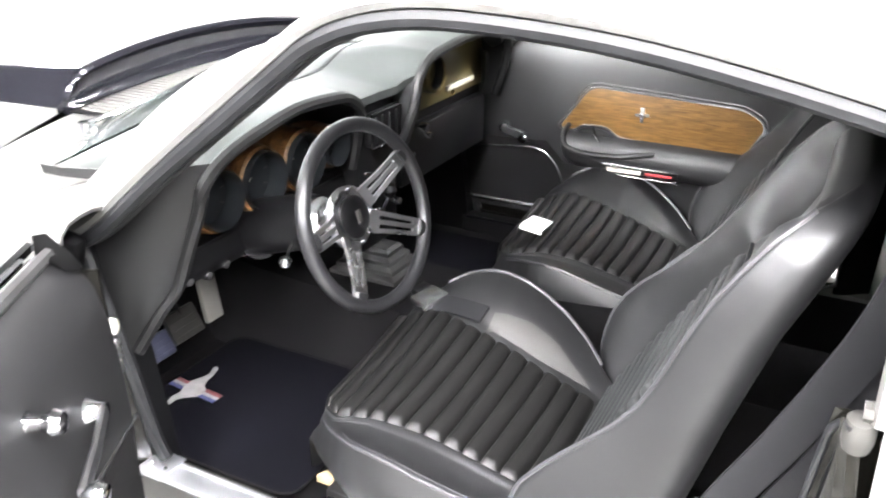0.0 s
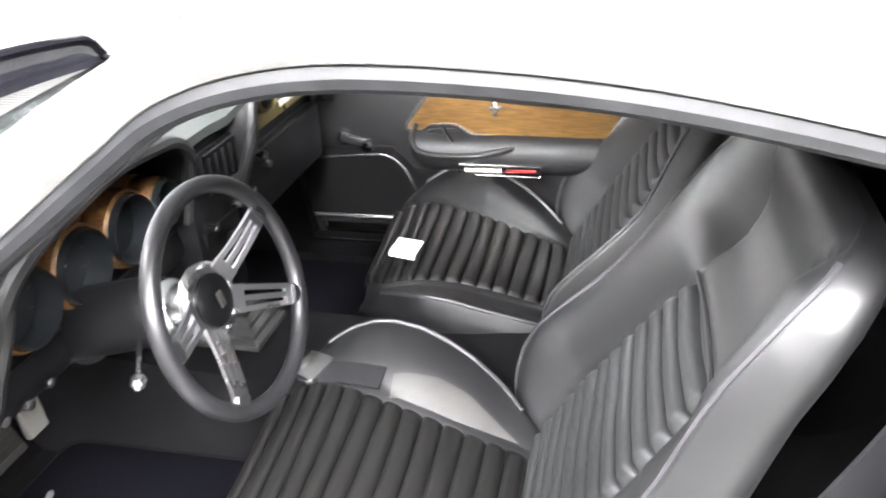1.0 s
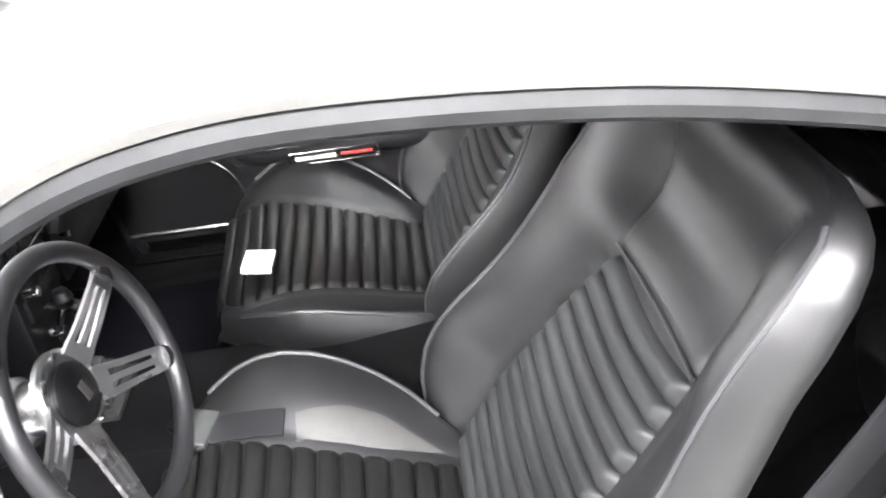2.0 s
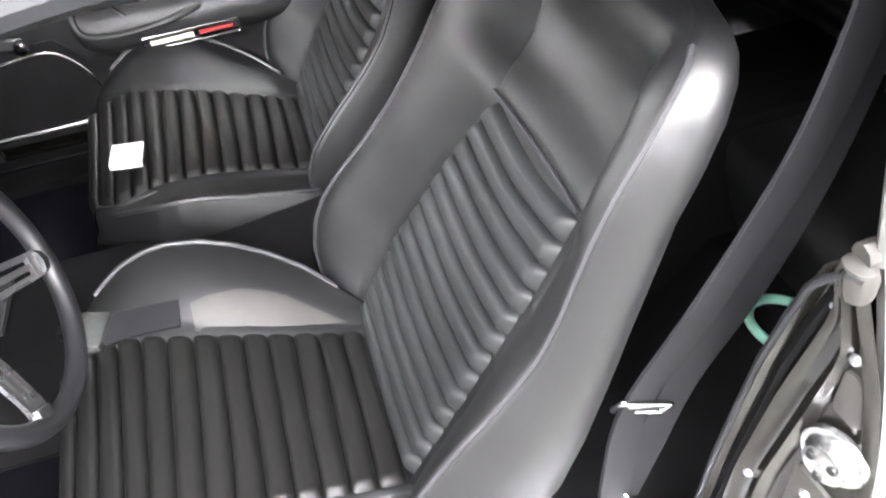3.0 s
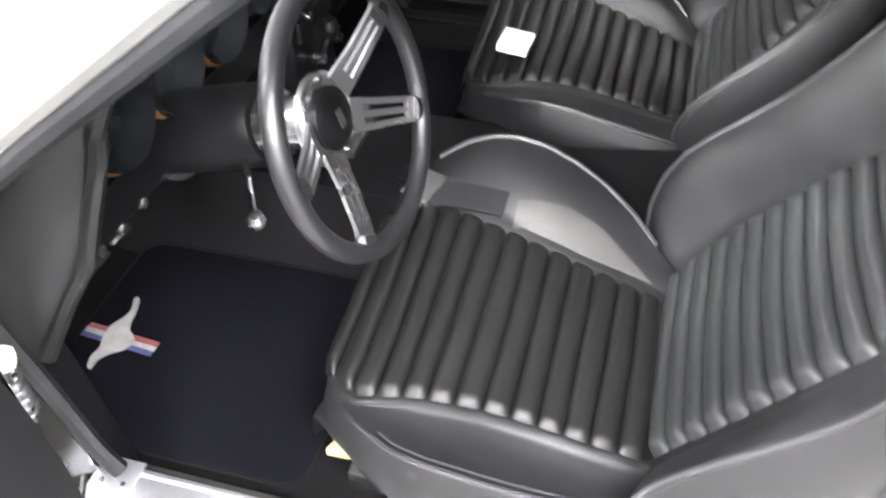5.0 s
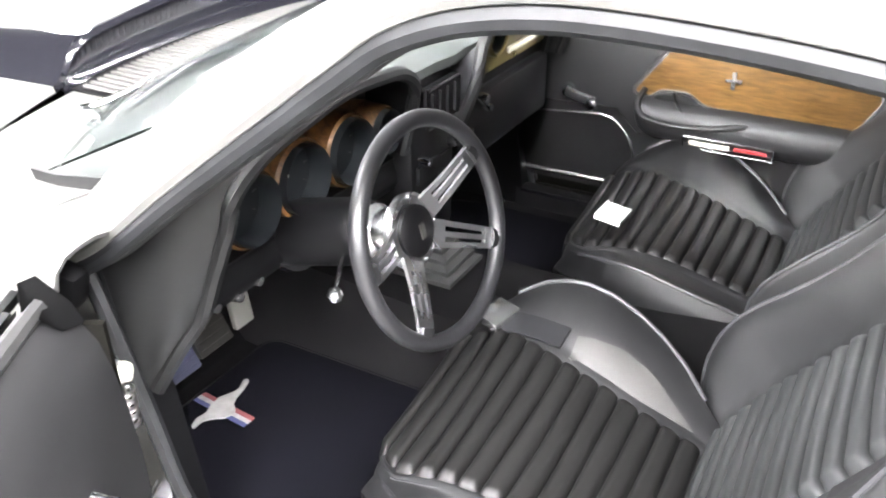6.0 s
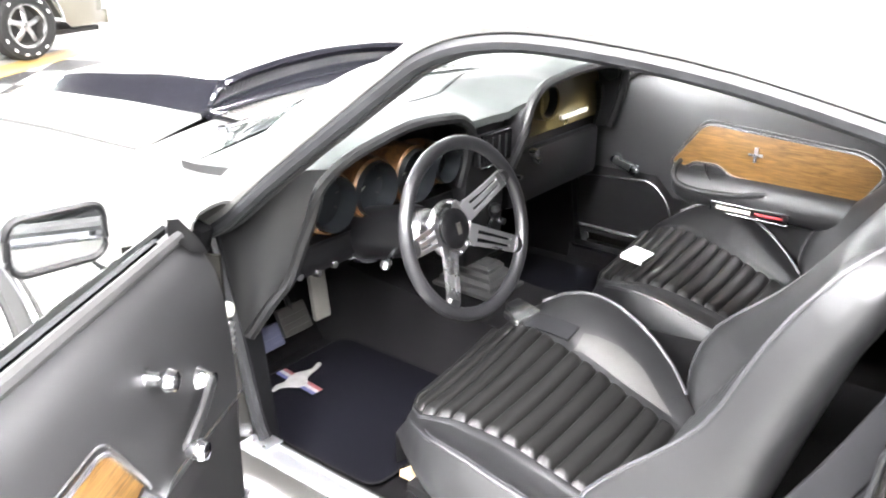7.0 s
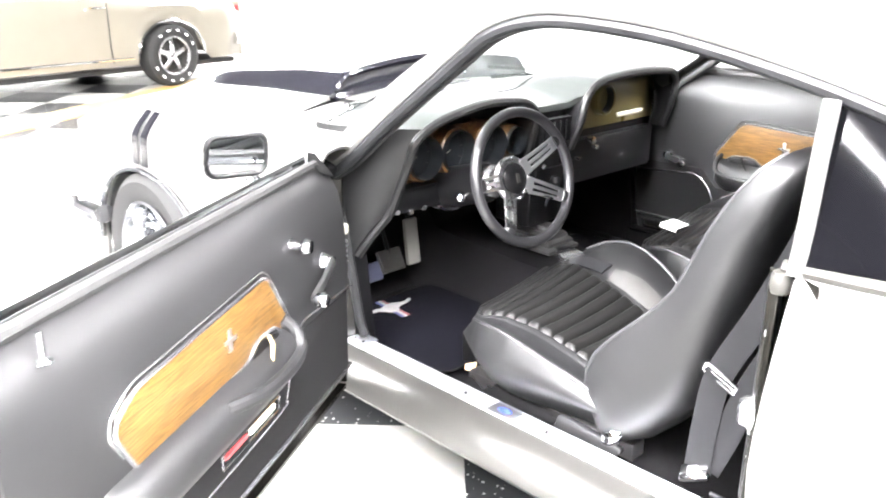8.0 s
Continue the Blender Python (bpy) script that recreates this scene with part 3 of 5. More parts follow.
def build_hood():
    def patch(x0, x1, nx):
        rows = []
        for i in range(30):
            row = []
            for j in range(nx + 1):
                x = x0 + (x1 - x0) * j / nx
                y = rear_y(x) + .006 + (1.78 - rear_y(x)) * i / 29
                row.append((x, y, hood_z(x, y)))
            rows.append(row)
        return sheet(rows, .012)
    part("hood", patch(-.681, -.482, 8), SILVER, car)
    part("hood", patch(.482, .681, 8), SILVER, car)
    part("hood_stripe", patch(-.481, .481, 60), BLACKPAINT, car, "gloss black centre of the hood")
    xs = [-.455 + .91 * j / 30 for j in range(31)]
    part("hood_rear_edge", sheet([[(x, rear_y(x) + d, cowl_z(x) - .004 + (hood_z(x, rear_y(x) + .006) - cowl_z(x) + .004) * f) for x in xs] for d, f in ((.01, 1.0), (-.002, .97), (-.005, .88), (.002, .80), (.018, .72), (.022, .5), (.018, .2), (.005, .0))], .004), BLACKPAINT, car, "black rolled rear edge of the hood")
    xs = [-.69 + 1.38 * j / 24 for j in range(25)]
    part("hood_gutter", sheet([[(x, rear_y(x) + d, cowl_z(x) - .03) for x in xs] for d in (-.03, .05)], .006), RUBBER, car)
    for s in (-1, 1):
        part("hood_gutter", sheet([[(s * x, y, hood_z(.69, y) - .028) for x in (.66, .72)] for y in (.64, 1.0, 1.4, 1.7)], .006), RUBBER, car)
    # cowl with louvres
    part("cowl_panel", sheet([[(x, glass_y(x) - .025 + (rear_y(x) + .019 - glass_y(x)) * f, cowl_z(x)) for x in xs] for f in (0, .25, .5, .75, 1)], .01), SILVER, car)
    xs = [-.45 + .9 * j / 24 for j in range(25)]
    part("cowl_recess", sheet([[(x, rear_y(x) + d, cowl_z(x) + .004) for x in xs] for d in (-.115, -.05, .0)], .003), PLASTIC, car)
    grille = part("cowl_grille", sheet([[(x, rear_y(x) + d, cowl_z(x) + .010) for x in xs] for d in (-.122, -.112)], .004), SILVER, car, "slatted air intake below the windscreen")
    for k in range(52):
        x = -.44 + .88 * k / 51
        part("slat", moved(box(-.004, .004, -.112, -.03, .008, .013, .001), Matrix.Translation((x, rear_y(x), cowl_z(x)))), SILVER, grille)
    for s in (-1, 1):
        rows = []
        for y, xi, dz in ((.248, .750, -.012), (.262, .742, -.005), (.28, .732, -.002), (.30, .72, 0), (.325, .708, 0), (.347, .695, 0)):
            rows.append([(s * x, y, z + dz) for x, z in ((xi, .860), ((xi + .80) / 2, .864), (.80, .862), (.825, .856), (.843, .842), (.853, .815), (.857, .76), (.858, .64))])
        part("fender_corner", sheet(rows, .008), SILVER, car)
        part("corner_seal", moved(box(-.020, .020, -.04, .035, -.036, .024, .012), pose(s * .806, .305, .790, 18, 0, s * -12)), BLACKSEAL, car, "black rubber corner of the windscreen pillar")
    for s in (-1, 1):
        arm = part("wiper", tube(smooth_path([(s * .52, .545, .895), (s * .42, .53, .905), (s * .22, .51, .925), (s * .05, .50, .93)], 5), .006, 6), CHROME, car, "chrome windscreen wiper")
        part("wiper_pivot", lathe([(0, .03), (.016, .028), (.02, .01), (.022, 0)], 14, Matrix.Translation((s * .52, .55, .868))), CHROME, arm)
    part("grille_panel", box(-.72, .72, 1.74, 1.78, .42, .70, .01), PLASTIC, car)
    part("front_valance", box(-.78, .78, 1.66, 1.76, .22, .42, .03), SILVER, car)
    for s in (-1, 1):
        part("headlight", lathe([(0, .03), (.05, .028), (.085, .012), (.09, 0), (.09, -.05)], 24, axes((s * .66, 1.775, .61), (1, 0, 0), (0, 0, 1), (0, 1, 0))), CHROME, car, "round chrome headlight")
    bump = smooth_path([(-.885, 1.50, .42), (-.88, 1.68, .42), (-.80, 1.80, .42), (-.4, 1.86, .42), (0, 1.87, .42), (.4, 1.86, .42), (.80, 1.80, .42), (.88, 1.68, .42), (.885, 1.50, .42)], 5)
    part("front_bumper", tube(bump, .045, 10, flat=.75), CHROME, car, "chrome front bumper")


def build_wheel(x, y, s, parent):
    m = axes((x, y, .312), (0, 1, 0), (0, 0, 1), (s, 0, 0))
    tyre = [(.20, -.11), (.28, -.115), (.306, -.095), (.312, -.06), (.312, .06), (.306, .095), (.28, .115), (.235, .11), (.205, .095), (.20, .05)]
    w = part("wheel", lathe(tyre, 48, m), TYRE, parent, "black tyre on a bright wheel")
    part("rim", lathe([(.208, .10), (.214, .108), (.205, .112), (.19, .09), (.178, .03), (.17, -.02), (.05, -.02), (.0, -.02)], 48, m), CHROME, w, "polished rim")
    for k in range(5):
        a = 2 * math.pi * k / 5
        d = Vector((math.cos(a), math.sin(a), 0))
        pts = [m @ (d * r + Vector((0, 0, z))) for r, z in ((.03, .06), (.09, .055), (.14, .035), (.178, .03))]
        part("spoke", tube(pts, .028, 8, flat=.5, up=m.to_3x3() @ Vector((0, 0, 1)), r1=.02), CHROME, w)
    part("hub_cap", lathe([(0, .085), (.03, .08), (.038, .06), (.04, .0)], 20, m), CHROME, w)
    return w


def build_scuff():
    part("sill_carpet", box(.655, .706, -.80, .30, .24, .33, .012), CARPET, car, "carpeted inner sill")
    part("sill_strip", box(.652, .657, -.78, .28, .318, .328, .001), CHROME, car)
    for s in (-1,):
        plate = part("scuff_plate", box(*sorted((s * .698, s * .757)), -.80, .285, .2925, .2955, .001), SCUFF, car, "polished ribbed aluminium scuff plate")
        for k in range(4):
            x = s * (.704 + .004 * k if k < 2 else .743 + .004 * k)
            part("rib", tube([(x, .27, .2955), (x, -.79, .2955)], .0018, 6), SCUFF, plate)
        part("end_plate", box(*sorted((s * .69, s * .762)), .225, .292, .2955, .299, .0012), SCUFF, plate)
        part("badge_plate", box(*sorted((s * .705, s * .752)), -.315, -.235, .2955, .2975, .001), BRUSHED, plate, "small plain plate with a blue oval")
        oval = lathe([(0, .002), (.9, .0018), (1, 0)], 24, Matrix.Translation((s * .728, -.275, .2977)) @ Matrix.Diagonal((.011, .020, .6, 1)))
        part("badge", oval, BLUE, plate, "blue enamel oval")
        for y in (.24, .275, -.15, -.40, -.77):
            part("screw", lathe([(0, .0025), (.004, .002), (.005, 0)], 10, Matrix.Translation((s * .73, y, .2958 if y < .2 else .299))), CHROME, plate)


build_scuff()
build_roof()
build_rail("left")
build_rail("right")
build_glass()
build_body_sides()
build_floor_pan()
build_rear_cabin()
build_hood()
for sx, yy in ((-1, 1.19), (1, 1.19), (-1, -1.45), (1, -1.45)):
    build_wheel(sx * .765, yy, sx, car)


# ---------------------------------------------------------------- seats
CX = -.385
# cushion lines from the front to the rear: the near pleat ends, the outer piping, the far pleat ends and the piping of the standing bolster
SY = [.02, -.02, -.05, -.08, -.12, -.16, -.20, -.25, -.30, -.35, -.40, -.45, -.49]
NEAR_X = [-.50, -.555, -.585, -.605, -.606, -.601, -.598, -.593, -.590, -.588, -.585, -.580, -.575]
NEAR_Z = [.405, .425, .436, .445, .457, .463, .462, .457, .447, .435, .420, .405, .390]
EDGE_X = [-.520, -.572, -.602, -.628, -.660, -.686, -.698, -.700, -.694, -.686, -.678, -.670, -.662]
EDGE_Z = [.385, .408, .424, .441, .460, .473, .481, .476, .459, .443, .428, .412, .395]
FAR_X = [-.26, -.25, -.243, -.240, -.242, -.250, -.258, -.265, -.266, -.266, -.265, -.262, -.26]
FAR_Z = [.455, .472, .487, .498, .505, .501, .494, .483, .466, .445, .425, .405, .390]
DOME_X = [-.235, -.20, -.168, -.145, -.128, -.121, -.119, -.119, -.122, -.130, -.146, -.18, -.21]
DOME_Z = [.445, .470, .495, .516, .538, .550, .553, .543, .520, .491, .455, .416, .392]


def line(col, y):
    return table(SY[::-1], col[::-1], y)


def cushion_z(x, y):
    """Height of the cushion's upper side."""
    xe, xn, xf, xd = (line(c, y) for c in (EDGE_X, NEAR_X, FAR_X, DOME_X))
    ze, zn, zf, zd = (line(c, y) for c in (EDGE_Z, NEAR_Z, FAR_Z, DOME_Z))
    if x < xn:
        f = min(1, max(0, (x - xe) / (xn - xe)))
        return ze + (zn - ze) * f - .010 * math.sin(math.pi * f) * ss(-.1, -.2, y) - .006 * f
    if x > xf:
        f = min(1, max(0, (x - xf) / (xd - xf)))
        return zf + (zd - zf) * (1.35 * f - .35 * f * f) - .006 * (1 - f) + .006 * math.sin(math.pi * f)
    f = (x - xn) / (xf - xn)
    return zn + (zf - zn) * f - .006 * math.sin(math.pi * f)


def build_seat():
    seat = thing("front_seat", (CX, -.30, .24), "black vinyl high-back bucket seat with pleated centre", "car seat", "front seats of the car")
    rows = []
    for i in range(56):
        v = i / 55
        ring = []
        for j in range(61):
            u = j / 60
            y = .014 - .521 * v
            xe, xn, xf, xd = (line(c, y) for c in (EDGE_X, NEAR_X, FAR_X, DOME_X))
            x = xe + (xn - xe) * u / .2 if u < .2 else xn + (xf - xn) * (u - .2) / .55 if u < .75 else xf + (xd - xf) * (u - .75) / .25
            z = cushion_z(x, y) - .14 * max(0, (.10 - v) / .10) ** 2.4
            z -= .009 * ss(.195, .235, u) * ss(.755, .715, u)
            ring.append(Vector((x, y, z)))
        a, b = ring[-1], ring[0]
        for far in (True, False):
            p = a if far else b
            o = 1 if far else -1
            low = .352 if p.z > .37 else p.z - .02
            side = [(p.x + o * .003, p.y, p.z - .008)]
            for g, dx in ((.25, .012), (.5, .018), (.78, .014), (1, .000)):
                side.append((p.x + o * (dx + (0 if far else .010 * ss(.30, .0, v) * math.sin(math.pi * g * .8))), p.y + (.010 * ss(.25, 0, v) * math.sin(math.pi * g)), p.z - .008 + (low - p.z + .008) * g))
            side += [(p.x - o * .026, p.y, low - .034), (p.x - o * .060, p.y, .288)]
            ring += side if far else side[::-1]
        rows.append(ring)
    cush = part("cushion", capped(rows), VINYL, seat, deg=70)
    n = 13
    rows = []
    for i in range(n * 16 + 1):
        v = i / (n * 16)
        ph = (v * n) % 1
        a = abs(2 * ph - 1)
        h = .0125 * (1 - a ** 3.4) - .007 * ss(.86, 1, a)
        y0 = .002 - .468 * v
        xn, xf = line(NEAR_X, y0), line(FAR_X, y0)
        row = []
        for j in range(41):
            u = j / 40
            x = xn + (xf - xn) * u
            y = y0 + .0012 * math.sin(3.1 * u + 17 * v)
            e = ss(0, .045, u) * ss(1, .955, u)
            wob = .0004 * math.sin(37 * v + 9 * u)
            z = cushion_z(x, y0) - .006 + (h + wob) * (.30 + .70 * e) - .013 * (1 - e) - .03 * max(0, (.04 - v) / .04) ** 2
            row.append((x, y, z))
        rows.append(row)
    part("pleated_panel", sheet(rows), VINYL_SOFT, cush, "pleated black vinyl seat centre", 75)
    ys = [-.075 - .40 * k / 40 for k in range(41)]
    part("piping", tube([(line(EDGE_X, y) - .001, y, line(EDGE_Z, y) - .001) for y in ys], .0042, 6), PIPE, cush)
    part("piping", tube([(line(EDGE_X, y) + .013, y, cushion_z(line(EDGE_X, y) + .013, y) - .0005) for y in ys[6:]], .0024, 6), PIPE, cush)
    part("piping", tube([(line(DOME_X, y), y, line(DOME_Z, y) + .003) for y in ys[:38]], .0042, 6), PIPE, cush)
    part("seam", tube([(line(NEAR_X, y) - .004, y, cushion_z(line(NEAR_X, y) - .004, y) - .001) for y in ys], .0028, 6), PIPE, cush)
    part("seam", tube([(line(FAR_X, y) + .004, y, cushion_z(line(FAR_X, y) + .004, y) - .001) for y in ys], .0028, 6), PIPE, cush)

    # the backrest, in its own leaning frame: t up the back, d off its plane
    TT = [-.07, -.03, .01, .05, .10, .15, .20, .25, .30, .35, .40, .45, .50, .55, .60, .65, .70, .725]
    DL = [-.04, -.005, .030, .050, .058, .051, .040, .027, .016, .010, .013, .021, .028, .031, .030, .026, .012, -.012]
    DR = [-.04, .015, .055, .078, .092, .094, .084, .068, .054, .045, .040, .037, .036, .035, .032, .026, .012, -.012]
    BT = [-.07, -.03, .03, .134, .22, .39, .54, .64, .725]
    BD = [-.09, -.115, -.148, -.158, -.143, -.098, -.064, -.052, -.045]
    HT = [-.07, -.03, .02, .10, .30, .50, .60, .65, .685, .705, .718, .725]
    HL = [.245, .270, .282, .286, .286, .286, .285, .278, .262, .240, .205, .165]
    HR = [.230, .255, .270, .282, .284, .278, .262, .246, .225, .200, .165, .130]
    PT = [-.02, .06, .18, .24, .35, .41, .485, .55, .62, .68, .725]
    PN = [-.560, -.570, -.583, -.588, -.598, -.600, -.600, -.588, -.578, -.590, -.60]
    PF = [-.205, -.195, -.205, -.225, -.258, -.280, -.318, -.292, -.268, -.252, -.25]

    def at(x, t, d):
        return Vector((x, -.47 - .5 * t + .866 * d, .38 + .866 * t + .5 * d))

    def hollow(t):
        top = .5 * (table(TT, DL, t) + table(TT, DR, t))
        return -.002 - .05 * ss(.0, -.07, t) - .026 * ss(.49, .57, t) * ss(.70, .60, t) + (top - .004) * ss(.60, .72, t)

    def front(x, t):
        xn, xf = table(PT, PN, t), table(PT, PF, t)
        xl, xr = CX - table(HT, HL, t), CX + table(HT, HR, t)
        m = hollow(t)
        if x < xn:
            f = min(1, max(0, (xn - x) / max(.01, xn - xl)))
            pad = .020 * math.sin(math.pi * min(1, f * 1.15)) * ss(.44, .56, t) * ss(.70, .64, t)
            return m + (table(TT, DL, t) - m) * math.sin(f * math.pi / 2) ** 1.3 + pad
        if x > xf:
            f = min(1, max(0, (x - xf) / max(.01, xr - xf)))
            return m + (table(TT, DR, t) - m) * math.sin(f * math.pi / 2) ** 1.2 + .012 * math.sin(math.pi * f) * ss(.15, .35, t)
        f = (x - xn) / (xf - xn)
        return m + .006 * (2 * f - 1) ** 2

    rows = []
    for i in range(76):
        t = -.07 + .795 * i / 75
        xl, xr = CX - table(HT, HL, t), CX + table(HT, HR, t)
        db = table(BT, BD, t)
        ring = []
        for j in range(71):
            x = xl + (xr - xl) * j / 70
            xn, xf = table(PT, PN, t), table(PT, PF, t)
            groove = .009 * ss(xn - .004, xn + .012, x) * ss(xf + .004, xf - .012, x) * ss(.492, .480, t)
            crease = .010 * (math.exp(-((x - xf) / .006) ** 2) + math.exp(-((x - xn) / .006) ** 2)) * ss(.47, .50, t) * ss(.70, .64, t)
            ring.append(at(x, t, front(x, t) - groove - crease))
        for s in (1, -1):
            rd = table(TT, DR if s > 0 else DL, t)
            hw = xr - CX if s > 0 else CX - xl
            side = [at(CX + s * (hw + o), t, rd + (db - rd) * g) for o, g in ((.003, .05), (.010, .18), (.017, .36), (.019, .54), (.013, .72), (-.004, .88), (-.035, .97), (-.14, 1.02))]
            ring += side if s > 0 else side[::-1]
        rows.append(ring)
    back = part("backrest", capped(rows), VINYL, seat, deg=80)
    n = 14
    rows = []
    for i in range(n * 16 + 1):
        v = i / (n * 16)
        t0 = -.030 + .508 * v
        a = abs(2 * ((v * n) % 1) - 1)
        h = .0120 * (1 - a ** 3.4) - .006 * ss(.86, 1, a)
        xn, xf = table(PT, PN, t0) + .004, table(PT, PF, t0) - .004
        row = []
        for j in range(37):
            u = j / 36
            e = ss(0, .05, u) * ss(1, .95, u)
            x = xn + (xf - xn) * u
            t = t0 - .016 * math.sin(math.pi * u)
            wob = .0003 * math.sin(11 * v + 5 * u)
            row.append(at(x, t, front(x, t) - .005 + (h + wob) * (.3 + .7 * e) - .012 * (1 - e)))
        rows.append(row)
    part("pleated_panel", sheet(rows), VINYL_LIT, back, "pleated vinyl back centre, paler for light from above", 75)
    ts = [-.04 + .735 * k / 60 for k in range(61)]
    part("piping", tube([at(CX - table(HT, HL, t) + .002, t, table(TT, DL, t) + .001) for t in ts], .0042, 6), PIPE, back)
    part("piping", tube([at(CX + table(HT, HR, t) - .002, t, table(TT, DR, t) + .001) for t in ts], .0042, 6), PIPE, back)
    part("seam", tube([at(x, .487, front(x, .487) + .001) for x in [-.598 + .280 * k / 20 for k in range(21)]], .0034, 6), PIPE, back)
    for s in (-1, 1):
        part("seat_rail", box(*sorted((CX + s * .19, CX + s * .24)), -.56, -.06, .245, .288, .006), BRUSHED, seat, "metal seat slide rail")
    part("hinge_cover", prism(rounded([(-.07, -.024), (.09, -.030), (.12, .012), (-.06, .030)], .02), .014, axes((CX - .282, -.45, .292), (0, -1, 0), (0, 0, 1), (-1, 0, 0)), .004), VINYL, seat, "black seat hinge cover")
    pivot = part("release_lever", lathe([(0, .016), (.010, .015), (.018, .010), (.023, .004), (.024, 0)], 24, axes((CX - .290, -.532, .318), (0, .75, -.66), (0, .66, .75), (-1, 0, 0)) @ Matrix.Diagonal((1.35, .8, 1, 1))), CHROME, seat, "oval chrome hinge cover and release")
    part("screw", lathe([(0, .006), (.006, .005), (.008, 0)], 12, axes((CX - .304, -.532, .318), (0, 1, 0), (0, 0, 1), (-1, 0, 0))), PLASTIC, pivot)
    return seat


driver_seat = build_seat()
passenger_seat = copy_thing(driver_seat, Matrix.Translation((CX + .80, -.30, .243)))


# ---------------------------------------------------------------- steering wheel
WC = Vector((-.4185, -.0496, .768))
WN = Vector((-.073, -.956, .284)).normalized()
WX = Vector((1, 0, 0)) - WN * WN.x
WX.normalize()
WY = WN.cross(WX)
WM = axes(WC, WX, WY, WN)


def build_steering():
    sw = thing("steering_wheel", WC, "black leather steering wheel with four brushed aluminium spokes", "steering wheel")
    R, r = .1695, .0135
    pts = [WM @ Vector((R * math.cos(a), R * math.sin(a), 0)) for a in [2 * math.pi * k / 72 for k in range(72)]]
    part("rim", tube(pts, r, 14, closed=True, up=WN), RIM, sw, "black leather wrapped rim")
    for a in (29, -29, -124, -181):
        a = radians(a)
        d = Vector((math.cos(a), math.sin(a), 0))
        t = Vector((-math.sin(a), math.cos(a), 0))
        sp = []
        for rr, hw, z in ((.045, .023, -.040), (.09, .020, -.020), (.135, .018, -.004), (.152, .017, .0)):
            sp.append((d * rr + Vector((0, 0, z)), hw))
        bars = []
        for off in (-1, 0, 1):
            rows = []
            for c, hw in sp:
                w = .0042
                q = c + t * off * (hw - w)
                rows.append([WM @ (q + t * w * i + Vector((0, 0, .003 * j))) for i, j in ((-1, -1), (1, -1), (1, 1), (-1, 1))])
            bars.append(capped(rows))
        for k0, k1 in ((0, 1), (2, 3)):
            rows = [[WM @ (sp[k][0] + t * sp[k][1] * i + Vector((0, 0, .0034 * j))) for i, j in ((-1, -1), (1, -1), (1, 1), (-1, 1))] for k in (k0, k1)]
            if k0 == 0:
                mid = (sp[0][0] * .6 + sp[1][0] * .4)
                rows[1] = [WM @ (mid + t * .0225 * i + Vector((0, 0, .0034 * j))) for i, j in ((-1, -1), (1, -1), (1, 1), (-1, 1))]
            bars.append(capped(rows))
        part("spoke", joined(*bars), BRUSHED, sw, "brushed aluminium spoke with two slots")
        part("spoke_grip", tube([WM @ (d * q) for q in (.147, .16, .17)], .018, 8, flat=.6, up=WN), VINYL, sw)
    part("hub_plate", lathe([(0, -.040), (.055, -.040), (.060, -.044), (.060, -.052), (0, -.052)], 40, WM), BRUSHED, sw)
    for k in range(9):
        a = 2 * math.pi * k / 9
        part("bolt", lathe([(0, -.036), (.003, -.036), (.0035, -.040), (.0035, -.042)], 8, WM @ Matrix.Translation((.053 * math.cos(a), .053 * math.sin(a), 0))), CHROME, sw)
    part("horn_button", lathe([(0, -.024), (.018, -.025), (.034, -.029), (.041, -.034), (.042, -.042)], 32, WM), PLASTIC, sw, "black horn cap with a small grey badge")
    part("badge", prism([(-.006, -.012), (.006, -.012), (.006, .012), (-.006, .012)], .002, WM @ Matrix.Translation((0, 0, -.0245))), GREYPLASTIC, sw)
    part("adapter", lathe([(.028, -.05), (.036, -.07), (.036, -.10), (.045, -.112), (.045, -.13), (.02, -.13)], 32, WM), TRIM, sw, "polished hub adapter")
    col = thing("steering_column", WC - WN * .2, "black steering column with chrome collar and turn stalk", "steering column")
    part("shroud", lathe([(.02, -.13), (.050, -.135), (.056, -.15), (.06, -.36), (.0, -.36)], 32, WM), PLASTIC, col)
    part("collar", lathe([(.058, -.30), (.068, -.30), (.070, -.315), (.058, -.32)], 32, WM), CHROME, col, "bright collar ring")
    a, b = WM @ Vector((-.045, -.02, -.16)), Vector((-.593, .013, .732))
    part("stalk", tube([a, (a + b) * .5 + Vector((0, 0, .004)), b], .004, 8), CHROME, col, "chrome turn signal stalk")
    part("stalk_knob", lathe([(0, -.012), (.009, -.008), (.012, 0), (.009, .008), (0, .012)], 16, Matrix.Translation(b)), CHROME, col)


